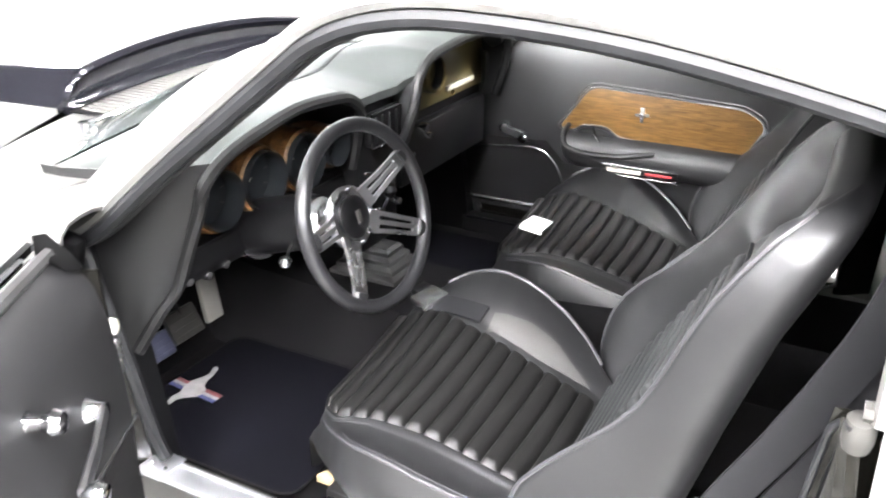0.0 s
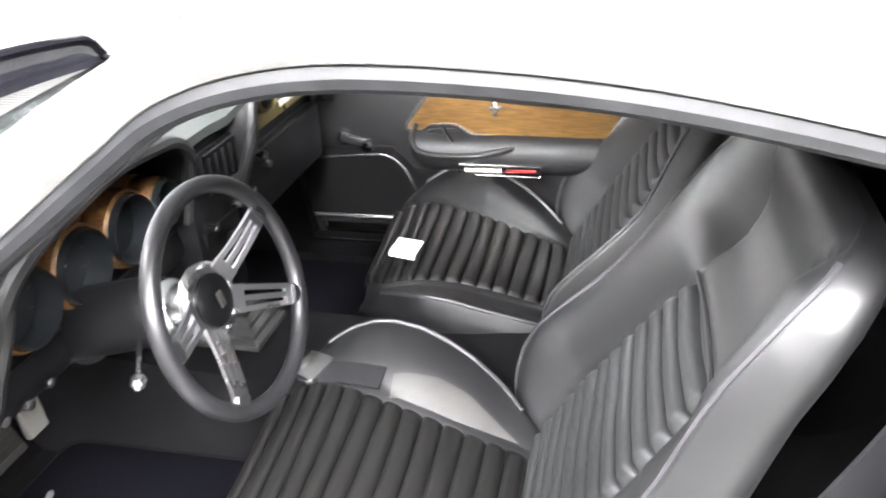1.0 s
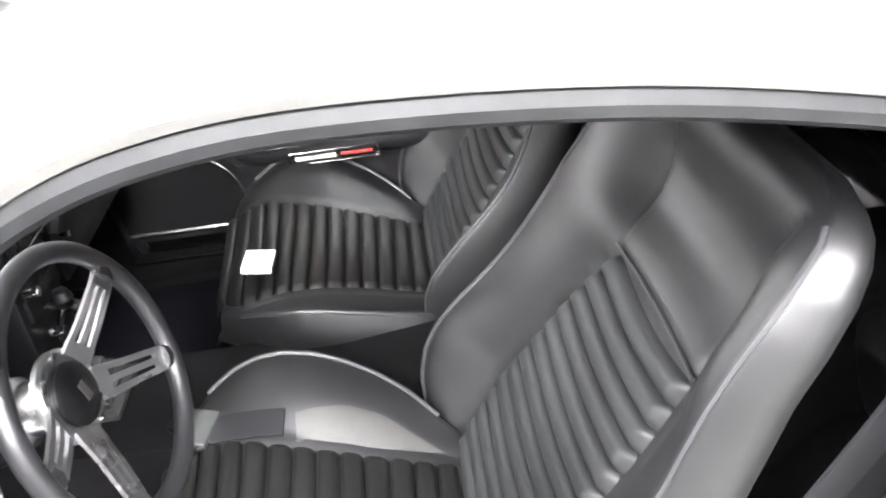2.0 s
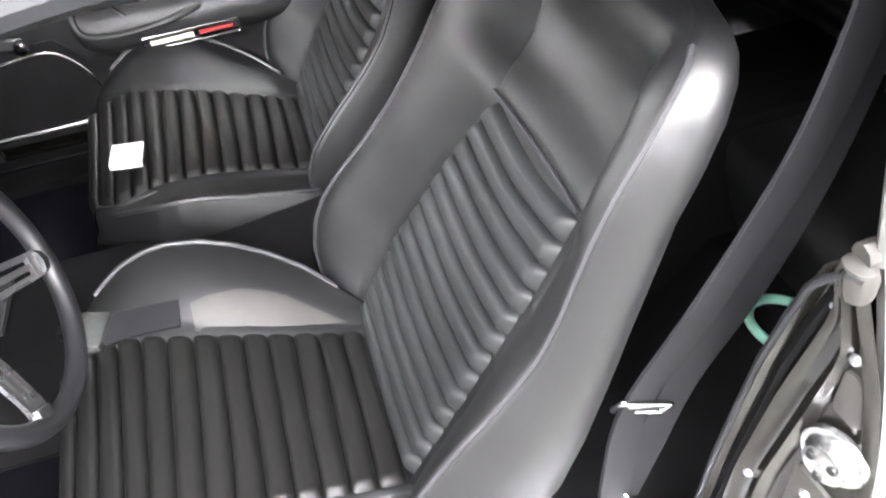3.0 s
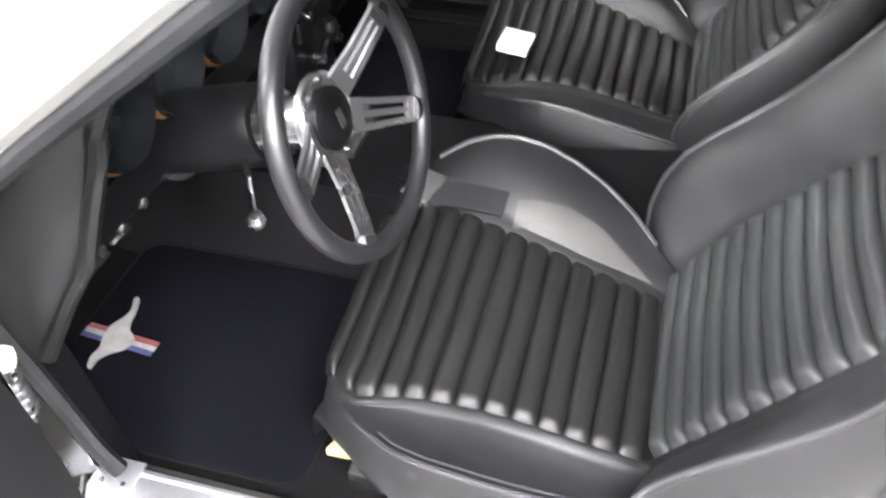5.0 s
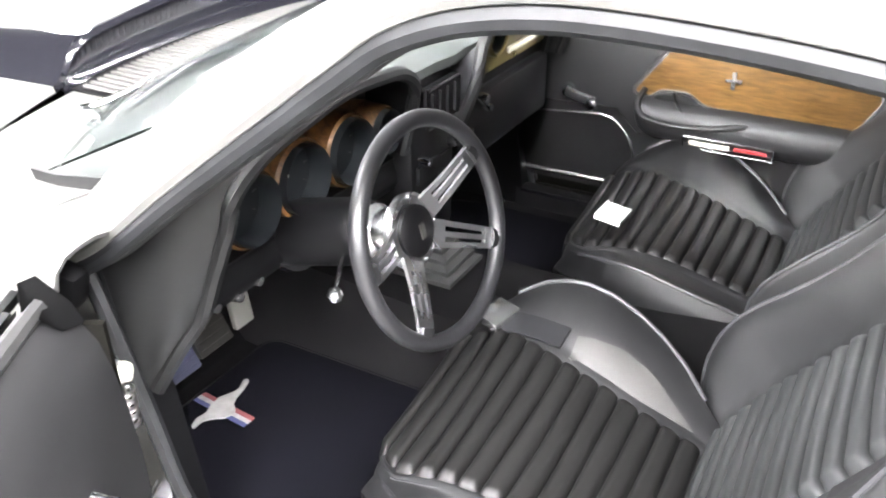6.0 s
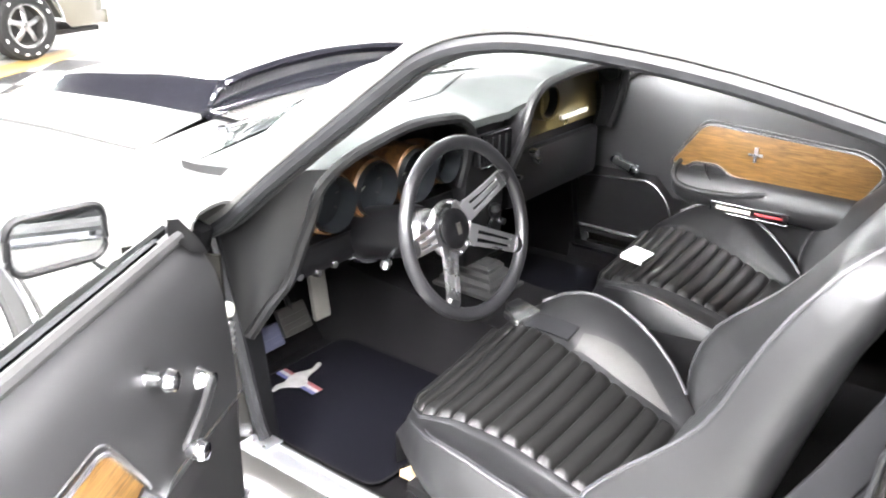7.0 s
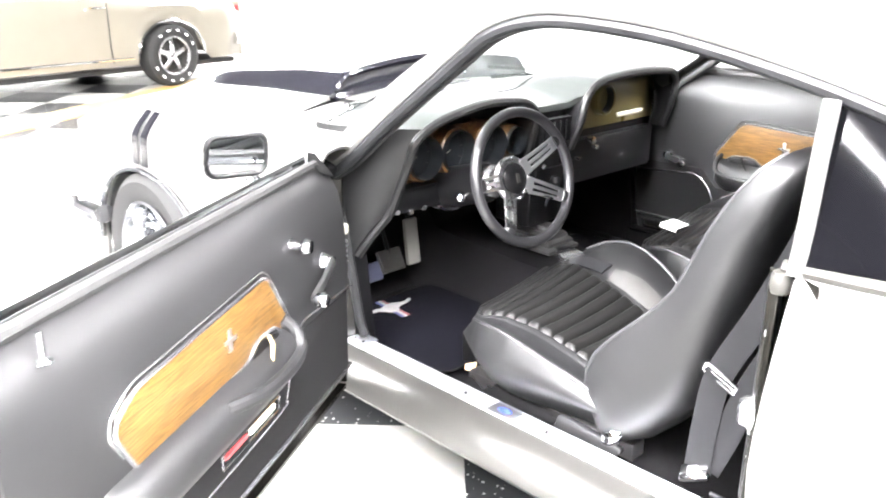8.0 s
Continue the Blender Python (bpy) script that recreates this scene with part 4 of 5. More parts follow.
# ---------------------------------------------------------------- dashboard
def build_dash():
    dash = thing("dashboard", (0, .35, .80), "black padded dashboard with twin wood-rimmed coves", "dashboard")
    # top pad
    rows = []
    for i in range(12):
        f = i / 11
        row = []
        for j in range(57):
            x = -.69 + 1.38 * j / 56
            yl = lip_y(x)
            y = yl + (glass_y(x) - .004 - yl) * f
            row.append((x, y, pad_z(x, y)))
        rows.append(row)
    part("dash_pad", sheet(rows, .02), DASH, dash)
    # coves: an eyebrow lip, a tunnel and a face
    left = [(-.70, .295, .53), (-.66, .265, .60), (-.63, .24, .65), (-.615, .205, .745), (-.605, .188, .80), (-.59, .178, .85), (-.53, .17, .888), (-.43, .165, .912), (-.33, .165, .924), (-.22, .165, .918), (-.15, .17, .905), (-.10, .175, .87), (-.085, .19, .82), (-.085, .215, .72)]
    right = [(.075, .17, .74), (.075, .135, .83), (.09, .13, .90), (.15, .13, .942), (.25, .13, .955), (.36, .13, .960), (.50, .13, .957), (.60, .135, .943), (.65, .145, .90), (.66, .16, .83), (.66, .19, .74)]
    for raw, back, skip in ((left, .30, 14), (right, .24, 0)):
        lip = smooth_path(raw, 6)
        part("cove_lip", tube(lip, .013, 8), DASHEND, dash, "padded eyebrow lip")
        top = lip[skip:]
        inner = [Vector((p.x * .98, back, .72 + (p.z - .72) * .92)) for p in top]
        part("cove_wall", sheet([[p + Vector((0, .006, -.004)) for p in top], [(p + q) * .5 for p, q in zip(top, inner)], inner], .004), PLASTIC, dash)
        part("cove_face", box(*sorted((raw[0][0] * .88 if raw is left else .14, -.08 if raw is left else .66)), back - .005, back + .02, .66, .925 if back < .3 else .885), PLASTIC, dash)
    # lower pads below the faces
    rows = []
    for i in range(9):
        f = i / 8
        rows.append([(x, .235 + .02 * math.cos(f * math.pi) + .04 * f, .714 - .066 * f) for x in [-.622 + .54 * j / 24 for j in range(25)]])
    part("lower_pad", sheet(rows, .02), PLASTIC, dash)
    part("glove_box_door", box(.12, .62, .20, .24, .60, .75, .015), PLASTIC, dash, "black glove box door")
    # moulded ends with a slanting lower edge
    for s in (-1, 1):
        rows = []
        for k in range(15):
            z = .88 - .35 * k / 14
            zs = [.53, .60, .65, .70, .745, .80, .85, .88]
            e = Vector((s * table(zs, [.70, .66, .63, .62, .615, .605, .59, .572], z), table(zs, [.295, .265, .24, .222, .205, .188, .178, .174], z), z))
            o = Vector((s * .712, table([.53, .80, .88], [.305, .37, .40], z), z))
            row = []
            for q in [j / 10 for j in range(11)]:
                p = e.lerp(o, q)
                h = .016 * math.sin(math.pi * q) * ss(.53, .66, z)
                row.append(p + Vector((s * h, -h, 0)))
            rows.append(row + [o + Vector((0, .05, 0))])
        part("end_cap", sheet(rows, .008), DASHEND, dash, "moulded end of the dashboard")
    # centre stack
    part("radio_column", box(-.085, .085, .195, .34, .50, .865, .012), PLASTIC, dash)
    vent = part("air_vent", box(-.06, .10, .172, .194, .765, .845, .006), PLASTIC, dash, "black slatted air vent")
    for k in range(5):
        part("vent_slat", box(-.045 + .030 * k, -.038 + .030 * k, .166, .176, .775, .835, .001), PLASTIC, vent)
    part("vent_trim", tube(smooth_path([(-.06, .171, .765), (.10, .171, .765), (.10, .171, .845), (-.06, .171, .845)], 1, True), .0025, 6, True), CHROME, vent)
    for x, z in ((-.06, .70), (.06, .70), (-.03, .60), (.05, .60)):
        part("knob", lathe([(0, .025), (.009, .024), (.011, .012), (.011, 0)], 14, axes((x, .19, z), (1, 0, 0), (0, 0, 1), (0, -1, 0))), CHROME, dash)
    part("radio", box(-.07, .07, .187, .197, .645, .685, .004), PLASTIC, dash)
    for x, z in ((-.607, .648), (-.555, .638), (-.505, .642)):
        part("under_dash_knob", lathe([(0, .02), (.008, .018), (.010, .006), (.006, 0)], 12, axes((x, .25, z), (1, 0, 0), (0, 0, 1), (0, -1, 0))), BRUSHED, dash, "small metal pull knob")
    # gauges in a wood fascia
    fascia = rounded([(-.60, .714), (-.60, .80), (-.55, .852), (-.20, .858), (-.11, .83), (-.10, .735), (-.16, .712)], .03)
    part("gauge_fascia", prism([(x, z) for x, z in fascia], .006, axes((0, .264, 0), (1, 0, 0), (0, 0, 1), (0, -1, 0)), .001), WOOD, dash, "walnut look instrument fascia")
    for x, r in ((-.53, .058), (-.40, .060), (-.264, .060), (-.152, .042)):
        gm = axes((x, .292, .79), (1, 0, 0), (0, 0, 1), (0, -1, 0))
        g = part("gauge", lathe([(0, .03), (r * .95, .03), (r * .98, .05), (r * 1.0, .075)], 36, gm @ Matrix.Translation((0, 0, .02))), GAUGE, dash, "round dark gauge")
        part("gauge_bezel", lathe([(r * .97, .055), (r * 1.0, .074), (r * 1.05, .082), (r * 1.13, .077), (r * 1.15, .06), (r * 1.15, .0)], 36, gm), WOOD, g, "walnut look bezel")
        for k in range(7):
            q = radians(210 - 40 * k)
            part("gauge_mark", moved(box(-.001, .001, -.005, .005, 0, .0006), gm @ Matrix.Translation((r * .78 * math.cos(q), r * .78 * math.sin(q), .0502)) @ pose(0, 0, 0, 0, 0, math.degrees(q) - 90)), GREYPLASTIC, g)
        part("needle", moved(box(-.0008, .0008, 0, r * .7, 0, .001), gm @ Matrix.Translation((0, 0, .051)) @ pose(0, 0, 0, 0, 0, 120)), LENS, g)
    gm = axes((.30, .236, .868), (1, 0, 0), (0, 0, 1), (0, -1, 0))
    g = part("clock", lathe([(0, .012), (.040, .012), (.042, .04)], 32, gm), GAUGE, dash, "round dash clock")
    part("clock_bezel", lathe([(.042, .035), (.044, .045), (.051, .04), (.053, .0)], 32, gm), BROWNGLASS, g)
    part("trim_panel", box(.17, .635, .222, .233, .775, .925, .004), BROWNGLASS, dash, "olive brown applique panel over the glove box")
    part("trim_strip", box(.40, .56, .212, .222, .797, .812, .003), LENS, dash)
    for x, y, z, r in ((.215, .165, .745, .014), (.235, .165, .72, .010), (.15, .17, .692, .008)):
        part("knob", lathe([(0, .02), (r * .8, .019), (r, .01), (r, 0)], 14, axes((x, y + .03, z), (1, 0, 0), (0, 0, 1), (0, -1, 0))), CHROME, dash)
    part("defroster_slot", sheet([[(x, y, pad_z(x, y) + .0025) for x in [-.33 + .58 * j / 24 for j in range(25)]] for y in (.385, .391, .397)], .002), PLASTIC, dash)


def lip_y(x):
    return table([-.70, -.60, -.585, -.53, -.43, -.22, -.15, -.085, 0, .075, .09, .60, .65, .70], [.36, .185, .178, .17, .165, .165, .17, .185, .185, .16, .13, .135, .16, .30], x)


def lip_z(x):
    return table([-.70, -.60, -.585, -.53, -.43, -.33, -.22, -.15, -.10, -.085, 0, .06, .09, .15, .25, .36, .50, .60, .65, .70], [.83, .85, .868, .898, .922, .934, .928, .915, .89, .885, .885, .89, .91, .952, .965, .970, .967, .952, .90, .86], x)


def pad_z(x, y):
    f = (y - lip_y(x)) / max(.05, glass_y(x) - .004 - lip_y(x))
    return lip_z(x) + (cowl_z(x) + .004 - lip_z(x)) * ss(.15, 1, f) + .012 * math.sin(math.pi * f)


# ---------------------------------------------------------------- doors
def door_panel(name, label, m, s, length, group, drop):
    """A door whose inner face looks along +z of m; x runs from hinge to latch, y up from the sill height. s mirrors x."""
    door = thing(name, m @ Vector((0, 0, 0)), label, "car door", group)

    def P(x, y, z):
        return m @ Vector((x, y, z))

    # inner skin with a soft roll at the top
    rows = []
    for i in range(13):
        f = i / 12
        y = -.02 + (.56 - drop) * f
        row = []
        for j in range(25):
            x = .0 + length * j / 24
            z = -.012 * ss(.38, .50 - drop, y) - .028 * ss(.485 - drop, .54 - drop, y) + .006 * ss(.05, .25, y) * ss(.40, .28, y)
            row.append(P(x, y, z))
        rows.append(row)
    rows.append([P(length * j / 24, .555 - drop, -.07) for j in range(25)])
    part("inner_panel", sheet(rows, .008), PANEL, door)
    out = []
    for i in range(9):
        f = i / 8
        out.append([P(length * j / 24, -.06 + (.61 - drop) * f, -.11 - .035 * math.sin(math.pi * f)) for j in range(25)])
    part("outer_skin", sheet(out, .01), SILVER, door)
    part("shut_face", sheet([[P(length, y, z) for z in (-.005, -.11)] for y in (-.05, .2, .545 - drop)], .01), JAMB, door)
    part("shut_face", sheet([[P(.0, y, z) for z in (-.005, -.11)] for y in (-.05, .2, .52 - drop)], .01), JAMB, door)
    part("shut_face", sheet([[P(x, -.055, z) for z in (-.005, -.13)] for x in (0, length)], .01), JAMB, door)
    part("window_seal", tube([P(0.02, .558 - drop, -.065), P(length, .558 - drop, -.065)], .012, 8), RUBBER, door)
    part("belt_moulding", tube([P(0.0, .56 - drop, -.10), P(length, .56 - drop, -.10)], .011, 8), CHROME, door, "bright belt moulding")
    return door


def dress_door(door, m, wood_poly, s):
    def M(x, y, z):
        return m @ Matrix.Translation((x, y, z))

    part("wood_insert", prism(rounded(wood_poly, .03), .006, M(0, 0, .002), .002), WOODDOOR, door, "oak veneer door insert")
    pts = [m @ Vector((x, y, .008)) for x, y in rounded(wood_poly, .03)]
    part("insert_trim", tube(pts, .0042, 6, True, up=m.to_3x3() @ Vector((0, 0, 1))), TRIM, door, "chrome trim round the insert")
    mid = (sum(x for x, y in wood_poly) / len(wood_poly), sum(y for x, y in wood_poly) / len(wood_poly))
    pts = [m @ Vector((x + .008 * ((x - mid[0]) / .3), y + .008 * ((y - mid[1]) / .07), .004)) for x, y in rounded(wood_poly, .03)]
    part("outer_trim", tube(pts, .0022, 6, True, up=m.to_3x3() @ Vector((0, 0, 1))), TRIM, door)


RD = axes((.70, .33, .38), (0, -1, 0), (0, 0, 1), (-1, 0, 0))
DD, DNRM = Vector((-.865, -.502, 0)), Vector((.502, -.865, 0))
LD = axes((-.858, .150, .306), DD, (0, 0, 1), DNRM)


def build_doors():
    wood = [(.338, .272), (.435, .406), (.865, .385), (.914, .358), (.922, .333), (.874, .246), (.76, .252), (.527, .262), (.488, .291), (.410, .287), (.390, .268)]
    d = door_panel("passenger_door", "closed black door with wood insert and chrome trim", RD, 1, 1.12, "doors of the car", 0)
    dress_door(d, RD, wood, 1)
    e = door_panel("driver_door", "open black door with wood insert and chrome trim", LD, 1, 1.12, "doors of the car", .03)
    dress_door(e, LD, wood, 1)
    for door, m in ((d, RD), (e, LD)):
        rows = []
        for k in range(33):
            f = k / 32
            x = .345 + .635 * f
            swell = math.sin(math.pi * min(.5, f * 6)) ** .5 * math.sin(math.pi * min(.5, (1 - f) * 4)) ** .5 if 0 < f < 1 else .05
            mid = table([0, .1, .9, 1], [.232, .212, .208, .225], f)
            rows.append([m @ Vector((x, mid + h * (.35 + .65 * swell), z * swell - .004)) for h, z in ((.056, 0), (.050, .022), (.036, .042), (.014, .053), (-.012, .054), (-.034, .046), (-.048, .028), (-.054, 0))])
        arm = capped(rows)
        part("carpet_panel", prism([(.01, -.005), (.01, .214), (.30, .222), (.36, .16), (1.09, .15), (1.09, -.005)], .006, m @ Matrix.Translation((0, 0, .001)), .002), DOORCARPET, door, "black carpeted lower door panel")
        a = part("armrest", arm, PANEL, door, "black padded armrest")
        part("pull_cup", prism(rounded([(.385, .228), (.392, .262), (.412, .279), (.486, .283), (.523, .256), (.60, .250), (.60, .232)], .012), .010, m @ Matrix.Translation((0, 0, .003)), .003), PLASTIC, door, "dark latch recess")
        pull = smooth_path([m @ Vector(p) for p in ((.372, .286, .006), (.364, .258, .032), (.380, .228, .048), (.44, .216, .054), (.54, .220, .055), (.605, .232, .050), (.655, .236, .030))], 6)
        part("pull_bar", tube(pull, .0145 if door is e else .008, 10), PANEL, door, "padded pull above the armrest")
        part("latch_lever", tube([m @ Vector((x, y, z)) for x, y, z in ((.448, .286, .014), (.456, .270, .026), (.478, .247, .034), (.496, .240, .034))], .0045, 8, flat=.6), CREAM if door is e else PLASTIC, door, "cream coloured latch lever" if door is e else "")
        ry = .162 if door is e else .172
        part("reflector", prism([(.510, ry), (.510, ry + .011), (.61, ry + .011), (.61, ry)], .006, m @ Matrix.Translation((0, 0, .0465)), .002), LENS, door, "cream courtesy lens")
        part("reflector", prism([(.622, ry + .003), (.622, ry + .010), (.700, ry + .010), (.700, ry + .003)], .006, m @ Matrix.Translation((0, 0, .0465)), .002), RED, door, "red safety lens")
        part("reflector_trim", tube([m @ Vector((x, y, .0515)) for x, y in rounded([(.495, ry - .008), (.495, ry + .021), (.715, ry + .021), (.715, ry - .008)], .004)], .0028, 6, True), CHROME, door)
        dy = .012 if door is e else -.034
        tr = [(-.02, .205), (.20, .226), (.28, .228), (.325, .198), (.350, .158), (.372, .095), (.41, .075), (.75, .068), (1.06, .066)]
        part("lower_trim", tube([m @ Vector((x, y + dy, .008)) for x, y in [tuple(p)[:2] for p in smooth_path([(x, y, 0) for x, y in tr], 5)]], .0036, 6), TRIM, door, "curved chrome trim line")
        part("kick_trim", tube([m @ Vector((x, .006, .008)) for x in (.0, .4, .8, 1.08)], .007, 6), TRIM, door)
        emb = part("badge", prism([(-.005, -.022), (.005, -.022), (.005, .022), (-.005, .022)], .004, m @ Matrix.Translation((.588, .337, .008)), .001), BRUSHED, door, "small chrome badge of plain bars")
        part("badge_bar", prism([(-.02, -.004), (.02, -.002), (.02, .005), (-.02, .004)], .004, m @ Matrix.Translation((.588, .337, .0095)), .001), BRUSHED, emb)
    crank(d, RD, (.163, .252), (.246, .237))
    crank(e, LD, (.142, .336), (.275, .297))
    k = lathe([(0, .05), (.014, .046), (.018, .034), (.01, .02), (.012, .004), (.016, 0)], 18, LD @ Matrix.Translation((.284, .418, -.008)))
    part("mirror_control", k, CHROME, e, "chrome remote mirror knob")
    part("corner_rubber", capped([[LD @ Vector((x, y, z)) for x, y, z in ((.012 - g, .500, -.022), (-.012 - g, .512, -.045), (-.016 - g, .540 + g, -.080), (.012, .556, -.085), (.046, .540, -.070), (.046, .512, -.030))] for g in (0, .006)]), BLACKSEAL, e, "black rubber corner of the door top")
    part("lock_rod", tube([LD @ Vector((1.0, y, -.022)) for y in (.49, .505, .52, .532)], .004, 8), CHROME, e, "chrome lock pull rod")
    part("lock_ferrule", lathe([(0, .004), (.009, .003), (.011, 0)], 14, LD @ Matrix.Translation((1.0, .49, -.02)) @ pose(0, 0, 0, -90)), CHROME, e)


def crank(door, m, a, b):
    up = m.to_3x3() @ Vector((0, 0, 1))
    c = part("window_crank", lathe([(.0, .03), (.012, .03), (.014, .02), (.02, .004), (.022, 0)], 18, m @ Matrix.Translation((a[0], a[1], 0))), CHROME, door, "chrome window crank")
    part("crank_arm", tube([m @ Vector((a[0], a[1], .026)), m @ Vector(((a[0] + b[0]) / 2, (a[1] + b[1]) / 2, .034)), m @ Vector((b[0], b[1], .036))], .014, 8, flat=.45, up=up), BRUSHED, c)
    part("crank_knob", lathe([(.0, .07), (.013, .068), (.018, .058), (.016, .045), (.008, .036)], 16, m @ Matrix.Translation((b[0], b[1], 0))), CHROME, c)


build_steering()
build_dash()
build_doors()


# ---------------------------------------------------------------- small things in the cabin
def build_details():
    def strap(pts, w, up, t=.0025):
        rows = []
        pts = [Vector(p) for p in pts]
        for i, p in enumerate(pts):
            d = (pts[min(i + 1, len(pts) - 1)] - pts[max(i - 1, 0)]).normalized()
            s = d.cross(Vector(up)).normalized()
            n = s.cross(d).normalized()
            rows.append([p - s * w / 2 - n * t, p + s * w / 2 - n * t, p + s * w / 2 + n * t, p - s * w / 2 + n * t])
        return capped(rows)

    # white card packet on the passenger seat
    pk = thing("card_packet", (.262, -.117, .50), "small white card packet lying on the passenger seat", "packet")
    pm = axes((.272, -.115, .506), (1, -.06, .0), (.06, 1, .10), (0, -.10, 1))
    part("carton", moved(box(-.037, .037, -.031, .031, -.007, .007, .0015), pm), WHITE, pk)
    part("flap", moved(box(-.035, .035, -.0325, -.030, -.0055, .0045, .001), pm), PLASTIC, pk, "dark open end of the packet")

    # lap belt tongue resting on the driver's seat
    lb = thing("lap_belt", (-.235, -.09, .50), "black lap belt with chrome buckle lying on the seat bolster", "seat belt")
    def lay(x0, y0, x1, y1, n=12):
        out = []
        for k in range(n + 1):
            x, y = x0 + (x1 - x0) * k / n, y0 + (y1 - y0) * k / n
            out.append((x, y, cushion_z(x, y) + .007))
        return out
    part("webbing", strap(lay(-.232, -.085, -.237, -.205), .046, (-.35, 0, 1)), BELT, lb)
    # pale wedge painting the sheen on the inner bolster behind the belt end
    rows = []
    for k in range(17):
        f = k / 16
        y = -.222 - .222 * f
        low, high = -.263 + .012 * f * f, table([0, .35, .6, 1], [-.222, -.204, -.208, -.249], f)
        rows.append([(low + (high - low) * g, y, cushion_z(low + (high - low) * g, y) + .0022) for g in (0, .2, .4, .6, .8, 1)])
    part("sheen_wedge", sheet(rows, .0015), SHEENVINYL, bpy.data.objects["front_seat"], "pale painted sheen on the inner bolster")
    bm_ = axes((-.232, -.075, .513), (.95, -.30, .1), (.3, .95, .05), (-.1, 0, 1))
    b = part("buckle", moved(box(-.034, .034, -.024, .030, -.009, .010, .004), bm_), TRIM, lb, "chrome buckle")
    part("button", moved(box(-.012, .028, .027, .050, -.007, .012, .003), bm_), PLASTIC, b)

    # shoulder belt hanging beside the driver's seat
    sb = thing("shoulder_belt", (-.69, -.70, .33), "dark webbing shoulder belt with chrome slide beside the seat", "seat belt")
    part("webbing", strap(smooth_path([(-.70, -.935, 1.06), (-.70, -.912, .956), (-.695, -.882, .855), (-.682, -.820, .703), (-.668, -.752, .552), (-.662, -.735, .44), (-.658, -.728, .33)], 6), .052, (1, .25, 0)), BELT, sb)
    part("webbing", strap(smooth_path([(-.675, -.97, 1.02), (-.675, -.93, .85), (-.668, -.88, .70), (-.655, -.815, .55), (-.650, -.775, .42), (-.650, -.745, .33)], 6), .052, (1, .1, .0)), BELT, sb)
    sm = axes((-.668, -.757, .549), (.01, -.905, -.42), (-.40, -.38, .83), (-.91, .17, -.38))
    fr = [(-.036, -.013), (.036, -.013), (.036, .013), (-.036, .013)]
    part("slide", tube([sm @ Vector((x, y, .004)) for x, y in rounded(fr, .004)], .0034, 6, True, up=(1, 0, 0)), CHROME, sb, "chrome belt slide")
    part("slide", moved(box(-.034, .034, -.003, .003, .002, .006, .001), sm), CHROME, sb)
    hold = part("buckle", moved(box(-.032, .032, -.019, .019, -.011, .011, .006), axes((-.662, -.728, .318), (.1, -.88, .45), (-.8, -.35, -.5), (-.6, .3, .72))), CHROME, sb, "chrome floor buckle")
    part("button", moved(box(-.012, .012, -.010, .010, .011, .015, .002), axes((-.662, -.728, .318), (.1, -.88, .45), (-.8, -.35, -.5), (-.6, .3, .72))), BRUSHED, hold)

    # pedals
    for name, x0, x1, z0, z1, y, lab in (("accelerator_pedal", -.343, -.290, .37, .505, .49, "long ribbed accelerator pedal"), ("brake_pedal", -.452, -.36, .36, .425, .49, "black rubber brake pedal"), ("clutch_pedal", -.537, -.452, .345, .398, .49, "black rubber clutch pedal")):
        p = thing(name, ((x0 + x1) / 2, y, (z0 + z1) / 2), lab, "pedal")
        t = pose((x0 + x1) / 2, y, (z0 + z1) / 2, -8 if "acc" in name else -28)
        part("pad", moved(box(-(x1 - x0) / 2, (x1 - x0) / 2, -.008, .008, -(z1 - z0) / 1.8, (z1 - z0) / 1.8, .004), t), TAUPE if "acc" in name else BLUEGREY if "clu" in name else GREYPLASTIC, p)
        for k in range(0 if "acc" in name else 3):
            part("rib", moved(box(-(x1 - x0) / 2 + .006, (x1 - x0) / 2 - .006, -.0105, -.0078, -(z1 - z0) * .4 + k * (z1 - z0) * .26, -(z1 - z0) * .4 + k * (z1 - z0) * .26 + .004), t), BLUEGREY if "clu" in name else GREYPLASTIC, p)
        part("arm", tube([((x0 + x1) / 2, y + .01, z1 - .01), ((x0 + x1) / 2, y + .06, z1 + .10), ((x0 + x1) / 2, y + .10, .66)], .007, 8), PLASTIC, p)

    # shifter
    sh = thing("gear_shifter", (0, .21, .42), "gear lever in a pleated black rubber boot", "gear lever")
    for k in range(4):
        f = .075 - .013 * k
        part("boot_fold", capped([[(q * f * c1, .21 + r * (f + .02) * c1, .425 + .018 * k + dz) for q, r in ((-1, -1), (1, -1), (1, 1), (-1, 1))] for c1, dz in ((1, 0), (1, .010), (.82, .018))]), RUBBER, sh)
    part("lever", tube([(0, .21, .46), (0, .20, .56), (.0, .17, .63)], .006, 8), CHROME, sh)
    part("knob", lathe([(0, .02), (.013, .016), (.018, 0), (.013, -.014), (.006, -.02)], 18, Matrix.Translation((.0, .165, .645))), PLASTIC, sh)

    # floor mats
    for s in (-1, 1):
        m = thing("floor_mat", (s * .44, .25, .256), "dark blue-black carpet floor mat on the cabin floor" if s > 0 else "dark carpet floor mat with a plain tri-colour emblem", "floor mat", "floor mats")
        out = rounded([(s * .22, .0), (s * .22, .50), (s * .60, .50), (s * .655, .30), (s * .655, .0)], .05)
        part("mat", prism(out, .006, Matrix.Translation((0, 0, .2575)), .002), MAT, m)
        part("binding", tube([(x, y, .2625) for x, y in out], .0035, 6, True), CARPET, m)
